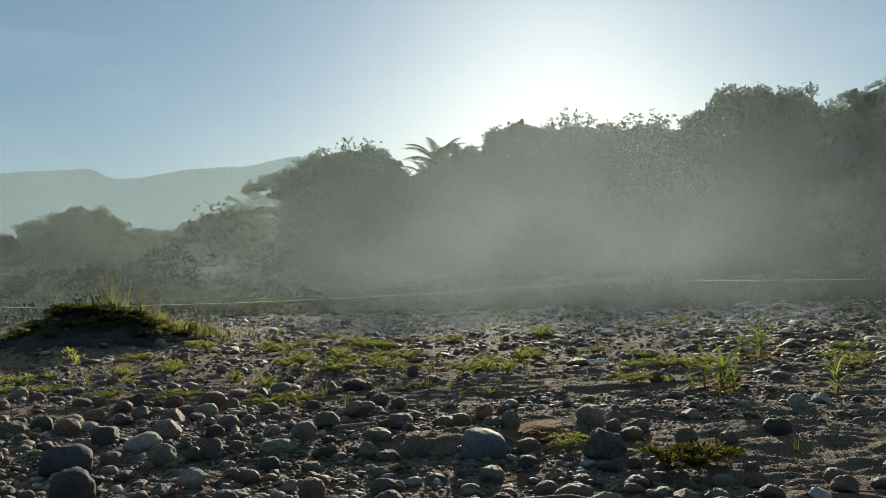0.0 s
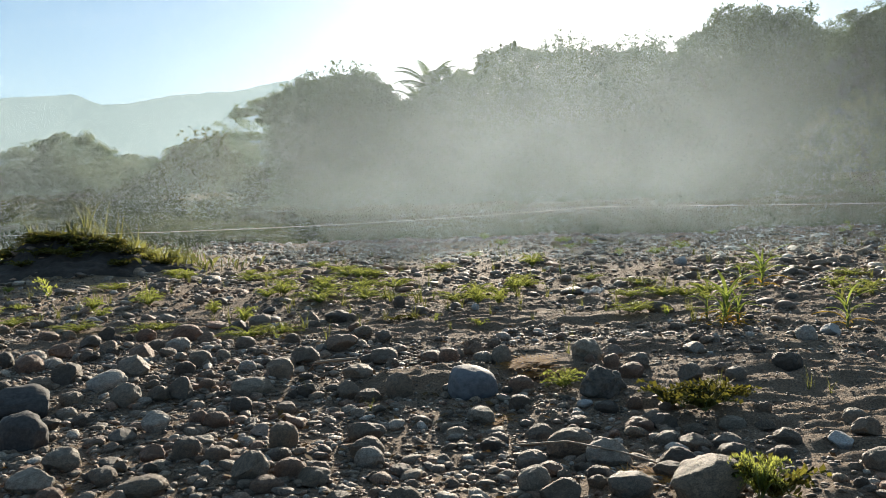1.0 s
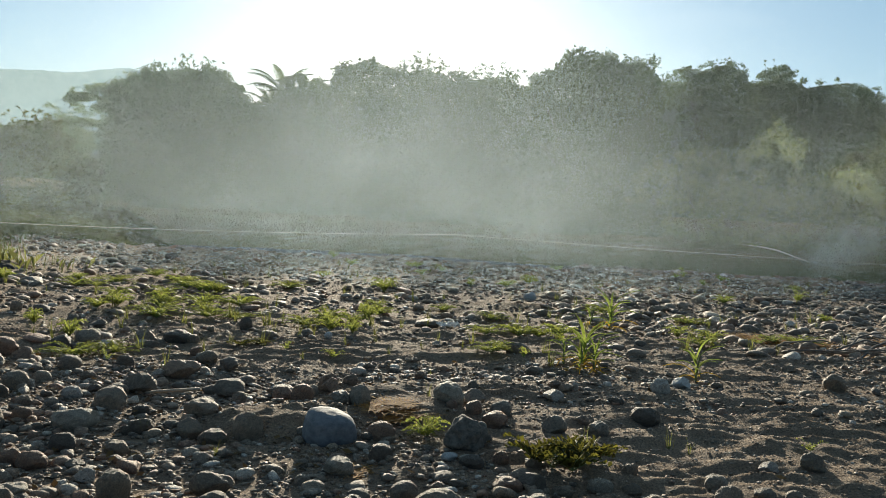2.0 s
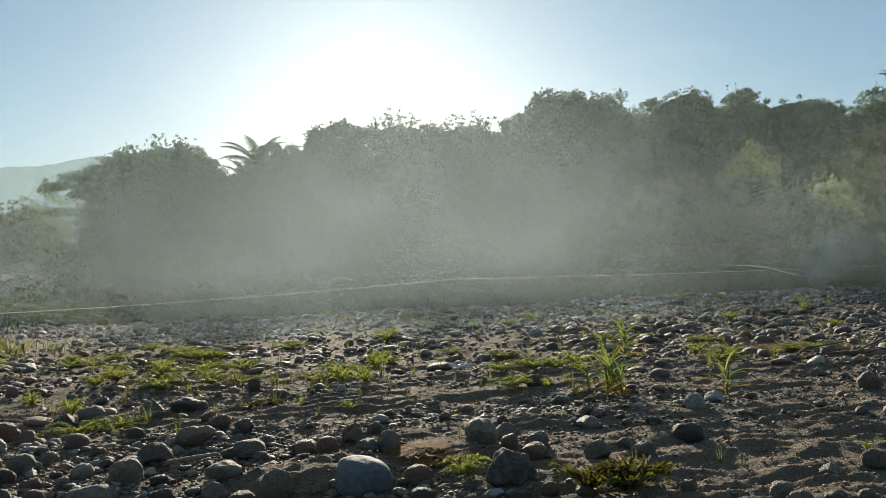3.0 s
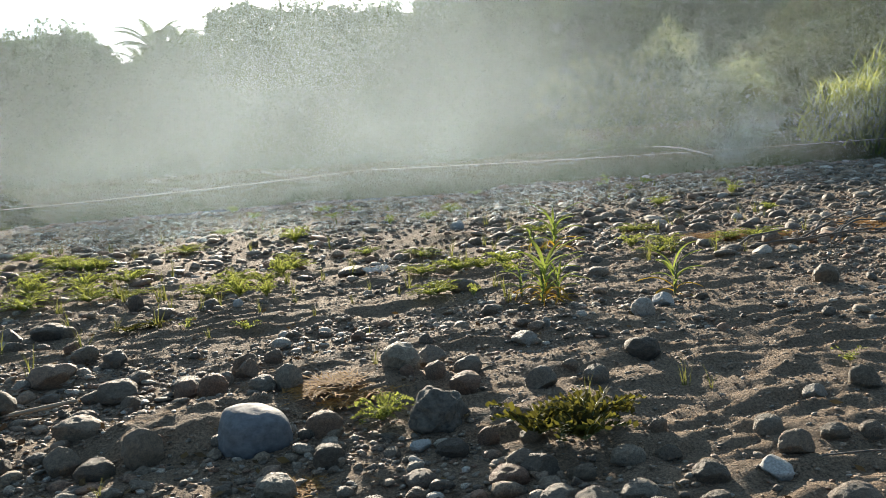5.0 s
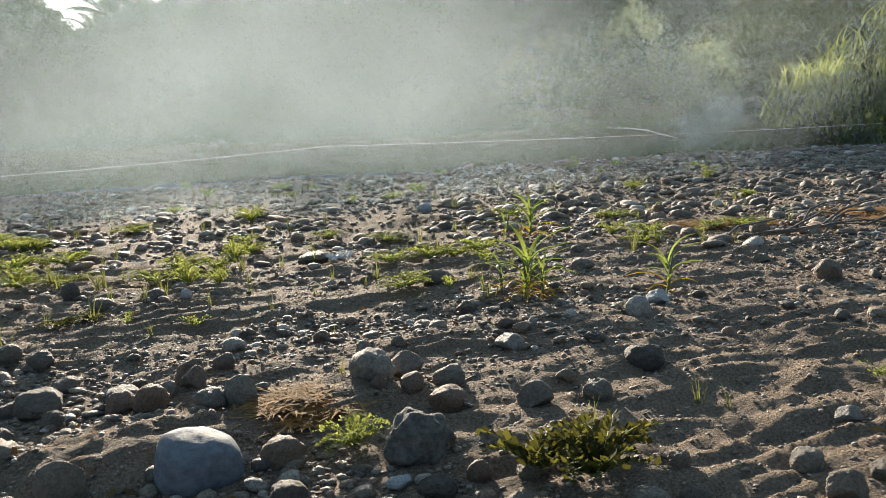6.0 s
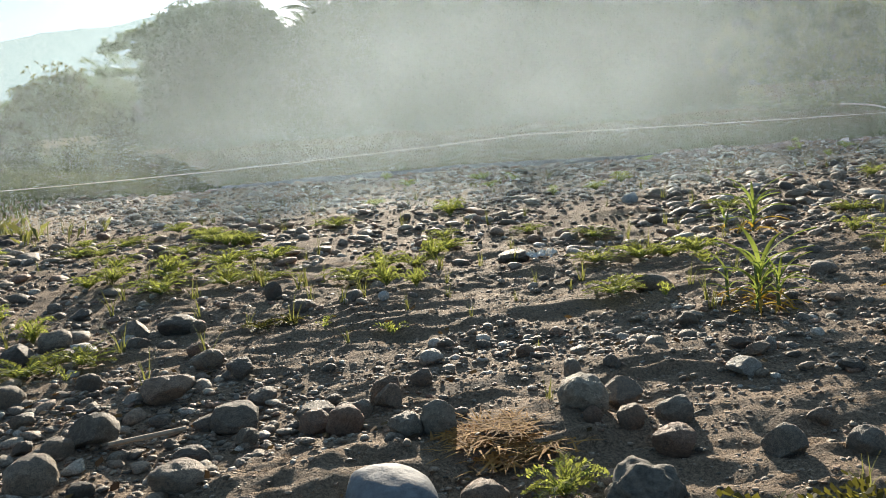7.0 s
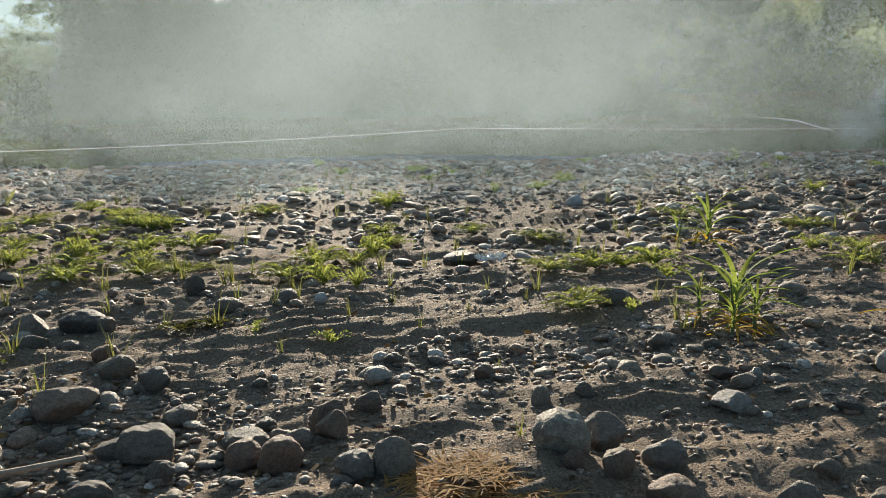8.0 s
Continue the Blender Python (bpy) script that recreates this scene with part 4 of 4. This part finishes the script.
for x, y, w, h in ((5.65, 10.7, .4, .13), (0.48, 8.8, .2, .11), (0.05, 9.05, .16, .09), (3.61, 6.3, .2, .1), (2.9, 9.8, .3, .16), (-1.4, 8.5, .16, .1), (2.3, 9.0, .14, .12)):
    weed(SPRIGS, x, y, w, h * 0.55, "upright broad-leaved green seedling", "seedling", "seedlings")
for k in range(48):
    a, r = rng.uniform(math.pi, 2 * math.pi), rng.uniform(0.1, 1.1)
    weed(CREEPERS, MOUND[0] + math.cos(a) * r * 1.6, MOUND[1] + math.sin(a) * r * 0.9, rng.uniform(0.4, 0.6), 0.2, "dark creeping weed on the earth mound", "creeper", "creepers")
for k in range(12):
    weed(WEEDS, rng.uniform(-4.2, 1.4), rng.uniform(10.2, 15.5), rng.uniform(0.2, 0.4), rng.uniform(0.12, 0.24), "bright green low feathery weed on sand", group="green weeds")
for k in range(75):
    y = rng.uniform(9.5, 20.5)
    x = rng.uniform(-0.6 * y, 0.62 * y)
    if fbm(x, y, 0.4, 21) < -0.05 or y > bar_edge(x) - 0.5:
        continue
    weed(WEEDS if rng.uniform() < 0.8 else SPRIGS, x, y, rng.uniform(0.15, 0.4), rng.uniform(0.08, 0.18), "scattered green weed among cobbles", group="green weeds")


def tuft_mesh(seed, n, h, spread, wide, material, lie=0.0):
    r = np.random.default_rng(seed)
    vs, fs = [], []
    for k in range(n):
        a, L, out = r.uniform(0, 6.28), h * r.uniform(0.45, 1), r.uniform(0.1, 0.7) + lie
        c0 = Vector((r.normal() * spread, r.normal() * spread, 0))
        b = len(vs)
        for s in (0, 0.35, 0.7, 1.0):
            c = c0 + Vector((math.cos(a) * L * out * s ** 1.6, math.sin(a) * L * out * s ** 1.6, L * (s - 0.3 * out * s * s) * (1 - min(0.85, lie * 0.5)) + 0.004))
            o = Vector((-math.sin(a), math.cos(a), 0)) * wide * (1 - 0.92 * s)
            vs += [tuple(c - o), tuple(c + o)]
        fs += [(b + 2 * i, b + 2 * i + 1, b + 2 * i + 3, b + 2 * i + 2) for i in range(3)]
    return mesh_of("blades", np.array(vs), np.array(fs), material)


TUFTS = [tuft_mesh(s, 9, 1.0, 0.04, 0.018, BLADE) for s in range(4)]
DRY = [tuft_mesh(30 + s, 210, 0.7, 0.45, 0.05, STRAW, 1.0) for s in range(2)]


def tuft(x, y, h, kinds=TUFTS, label="thin upright green grass tuft on sand", name="grass_tuft", group="grass tufts", tall=1.0):
    ob = new(name, kinds[int(rng.integers(0, len(kinds)))])
    ob.matrix_world = Matrix.LocRotScale((x, y, ground_z(x, y) - 0.003), Euler((0, 0, rng.uniform(0, 6.28))), (h, h, h * tall))
    return tagged(ob, label, "grass", group)


for x, y, h in ((-0.48, 9.36, .19), (-0.64, 8.67, .3), (-1.25, 9.06, .3), (0.3, 9.9, .22), (0.15, 9.6, .2), (0.95, 10.2, .2), (1.35, 9.3, .12), (1.3, 8.3, .12), (1.15, 7.3, .14), (2.0, 6.2, .2),
                (-0.25, 6.1, .14), (-0.75, 6.6, .16), (2.65, 6.4, .2), (2.75, 6.3, .14), (-0.55, 10.8, .3), (-0.2, 10.6, .3), (-0.9, 8.3, .24), (-1.7, 10.4, .3), (-2.0, 11.4, .3), (2.45, 8.6, .22), (2.5, 8.8, .26), (0.6, 9.2, .16), (1.0, 9.0, .14), (0.2, 8.7, .15), (-0.1, 9.9, .2), (1.6, 9.9, .18), (0.75, 10.4, .24), (-0.9, 9.8, .22), (-1.1, 10.6, .26), (0.4, 11.6, .25), (1.9, 8.2, .1)):
    tuft(x, y, h)
for k in range(190):
    y = rng.uniform(9.2, 19)
    x = rng.uniform(-0.62 * y, 0.64 * y)
    if y < bar_edge(x) - 0.2:
        tuft(x, y, rng.uniform(0.14, 0.34), label="thin green grass tuft among cobbles")
for x, y, h in ((0.86, 6.84, .16), (0.76, 6.96, .15), (1.0, 6.9, .15), (0.9, 7.0, .14), (0.55, 5.95, .12), (1.25, 4.75, .14)):
    tuft(x, y, h, DRY, "heap of dry orange-brown dead straw", "straw_tuft", "straw heaps", 0.5)


for k in range(14):
    x, y = 5.7 + 2.9 * rng.uniform(), rng.uniform(9.8, 11.2)
    tuft(x, y, rng.uniform(0.18, 0.34), DRY, "dry brown weeds caught in driftwood", "straw_tuft", "straw heaps", 0.7)


def maize(x, y, h, n, seed):
    """A young maize plant: stem and long arching folded blades, lower ones yellow."""
    r = np.random.default_rng(seed)
    root = tagged(new("maize_plant"), "young maize plant with arching green and yellowing blades", "plant", "maize plants")
    root.matrix_world = pose(x, y, ground_z(x, y) - 0.01, 0, 0, r.uniform(0, 360))
    v, f = tubes([[((0.01 * k, 0, h * 0.6 * k / 4), 0.012 * (1.1 - k / 6)) for k in range(5)]], 6)
    part("stalk", mesh_of("stalk", v, f, STEM, True), root)
    for k in range(n):
        s0, a = k / n, k * 2.4 + r.uniform(-0.3, 0.3)
        L, z = h * r.uniform(0.6, 0.95) * (0.75 + 0.3 * s0), h * 0.52 * s0
        vs, fs, wide, rise = [], [], h * 0.03 * r.uniform(0.7, 1.2), 0.6 + 0.75 * s0
        for q in range(9):
            s = q / 8
            c = Vector((math.cos(a) * L * s * math.cos(rise * (1 - 0.4 * s)), math.sin(a) * L * s * math.cos(rise * (1 - 0.4 * s)), z + L * (math.sin(rise) * s - (0.75 - 0.4 * s0) * s * s)))
            c.z = max(c.z, 0.012)
            o = Vector((-math.sin(a), math.cos(a), 0)) * wide * (math.sin(math.pi * min(1, 0.15 + 0.85 * s)) + 0.03)
            vs += [tuple(c - o + Vector((0, 0, wide * 0.4))), tuple(c), tuple(c + o + Vector((0, 0, wide * 0.4)))]
        for q in range(8):
            b = q * 3
            fs += [(b, b + 1, b + 4, b + 3), (b + 1, b + 2, b + 5, b + 4)]
        low = s0 < 0.3
        part("blade", mesh_of("blade", np.array(vs), np.array(fs), YELLOW if low else MAIZE, True), root, "yellowing lower blade" if low else "")


maize(2.76, 8.6, 0.50, 24, 1)
maize(2.84, 8.52, 0.36, 16, 7)
maize(2.7, 8.52, 0.3, 12, 11)
maize(2.62, 8.75, 0.36, 9, 2)
maize(4.05, 11.5, 0.6, 20, 3)
maize(3.85, 11.7, 0.4, 9, 4)
maize(3.74, 8.35, 0.46, 14, 5)


# ---- grassy mound and rough grass on the left ----
def grass_field(name, n, place, h, wide, material, label):
    vs, fs = [], []
    k = 0
    while k < n:
        x, y, keep = place()
        if not keep:
            continue
        a, L, out = rng.uniform(0, 6.28), h * rng.uniform(0.4, 1.1), rng.uniform(0.1, 0.8)
        z, b = ground_z(x, y, False) - 0.02, k * 4
        o = Vector((-math.sin(a), math.cos(a), 0)) * wide
        m = Vector((x + math.cos(a) * L * out * 0.3, y + math.sin(a) * L * out * 0.3, z + L * 0.6))
        t = Vector((x + math.cos(a) * L * out, y + math.sin(a) * L * out, z + L * (1 - 0.3 * out)))
        vs += [(x - o.x, y - o.y, z), (x + o.x, y + o.y, z), tuple(m + o * 0.7), tuple(t)]
        fs.append((b, b + 1, b + 2, b + 3))
        k += 1
    tagged(new(name, mesh_of(name, np.array(vs), np.array(fs), material)), label, "grass", kind="stuff")


def on_mound():
    x, y = MOUND[0] + 0.7 + rng.normal() * 0.8, MOUND[1] + 0.4 + rng.normal() * 0.35
    return x, y, True


def on_left():
    y = rng.uniform(17.5, 42)
    x = -5.0 - 0.12 * (y - 12) - abs(rng.normal()) * 5
    return x, y, y < bar_edge(x) + 0.5


def on_bank():
    x = rng.uniform(-30, 55)
    y = bank_edge(x) - 3.2 + 22 * rng.uniform() ** 1.6
    return x, y, True


grass_field("mound_grass", 700, on_mound, 0.36, 0.006, BLADE, "sunlit tufted grass on the earth mound")
for k in range(9):
    tuft(MOUND[0] + rng.normal() * 0.5, MOUND[1] + 0.3 + rng.normal() * 0.2, rng.uniform(0.6, 1.1), label="tall thin grass stalks on the earth mound")
grass_field("left_grass", 4000, on_left, 0.24, 0.02, NEAR_LEAF, "rough pale green grass behind the mound")
grass_field("bank_grass", 45000, on_bank, 0.22, 0.022, BANK_GRASS, "green grass along the far river bank")


# ---- rope across the bar, sticks and scraps ----
def curve_thing(name, points, radius, material, label, cat, sides=6):
    v, f = tubes([[(p, radius if np.isscalar(radius) else radius[i]) for i, p in enumerate(points)]], sides)
    return tagged(new(name, mesh_of(name, v, f, material, True)), label, cat)


def sag(a, b, low, n=14):
    return [tuple(Vector(a).lerp(Vector(b), s) - Vector((0, 0, low * 4 * s * (1 - s)))) for s in np.linspace(0, 1, n)]


curve_thing("rope", sag((-14, 18.4, 0.75), (3.07, 18, 0.82), 0.2) + sag((3.07, 18, 0.82), (24, 18, 0.72), 0.12)[1:], 0.005, ROPE, "pale rope strung low across the gravel bar", "rope")
curve_thing("stick", [(-0.85, 7.42, 0.05), (-0.7, 7.44, 0.06), (-0.52, 7.5, 0.06)], 0.012, WOOD, "short pale split stick on pebbles", "stick")
curve_thing("stick", [(2.55, 5.22, 0.05), (2.75, 5.16, 0.06), (3.05, 5.08, 0.04)], 0.004, BARK, "thin dark twig lying on sand", "stick")
curve_thing("stick", [(0.62, 5.2, 0.05), (0.9, 5.12, 0.09), (1.15, 5.0, 0.07), (1.32, 4.9, 0.04)], 0.005, WOOD, "thin pale cane lying over stones", "stick")
for k in range(11):
    x0, y0, a = 5.3 + 0.2 * k, 9.8 + rng.uniform(-0.1, 0.5), rng.uniform(-0.35, 0.5)
    L, z = rng.uniform(0.6, 1.6), ground_z(x0, y0) + 0.03
    rise = rng.uniform(0.02, 0.22)
    curve_thing("driftwood_branch", [(x0 + L * q * math.cos(a), y0 + L * q * math.sin(a) + 0.05 * math.sin(5 * q + k), z + rise * math.sin(2.6 * q) + 0.02 * math.sin(9 * q + k)) for q in (0, 0.25, 0.5, 0.75, 1.0)], (0.013, 0.012, 0.01, 0.007, 0.003), BARK, "dark thin driftwood branch piled on gravel", "branch")
# Thin pale tube added to imitate a sunlit streak across the bank.
curve_thing("driftwood_log", [(x, y, ground_z(x, y) + 0.16) for x, y in ((23.4, 45.6), (23.8, 43.2), (23.3, 40.8), (23.7, 38.7))], (0.015, 0.03, 0.035, 0.02), ROPE, "thin pale tube for a sunlit streak on the far bank", "log", 8)
curve_thing("stick", [(1.6, 7.0, 0.03), (1.85, 7.15, 0.04), (2.1, 7.2, 0.03)], 0.004, WOOD, "thin dry twig on sand", "stick")


def crumple(name, x, y, w, h, material, label, cat, seed):
    r = np.random.default_rng(seed)
    n = 12
    v = [((i / n - 0.5) * w + r.normal() * w * 0.03, (j / n - 0.5) * w * 0.6 + r.normal() * w * 0.03, h * (0.5 + 0.9 * noise.noise((i * 0.5, j * 0.5, seed)) + r.normal() * 0.08)) for j in range(n + 1) for i in range(n + 1)]
    i = (np.arange(n)[:, None] * (n + 1) + np.arange(n)[None, :]).ravel()
    ob = new(name, mesh_of(name, np.array(v), np.stack([i, i + 1, i + n + 2, i + n + 1], 1), material))
    s = ob.modifiers.new("thick", "SOLIDIFY")
    s.thickness = 0.004
    ob.matrix_world = pose(x, y, ground_z(x, y) + 0.02, 0, 0, r.uniform(-20, 20))
    return tagged(ob, label, cat)


crumple("rag", 1.86, 10.95, 0.28, 0.08, SCRAP, "crumpled white scrap of cloth on sand", "scrap", 3)
lay_stone(1.62, 10.9, 0.3, 0.12, False, "low dark stone beside white scrap", group="river cobbles")
crumple("plastic_scrap", 0.06, 7.62, 0.13, 0.05, SCRAP, "torn white plastic scrap between stones", "scrap", 5)
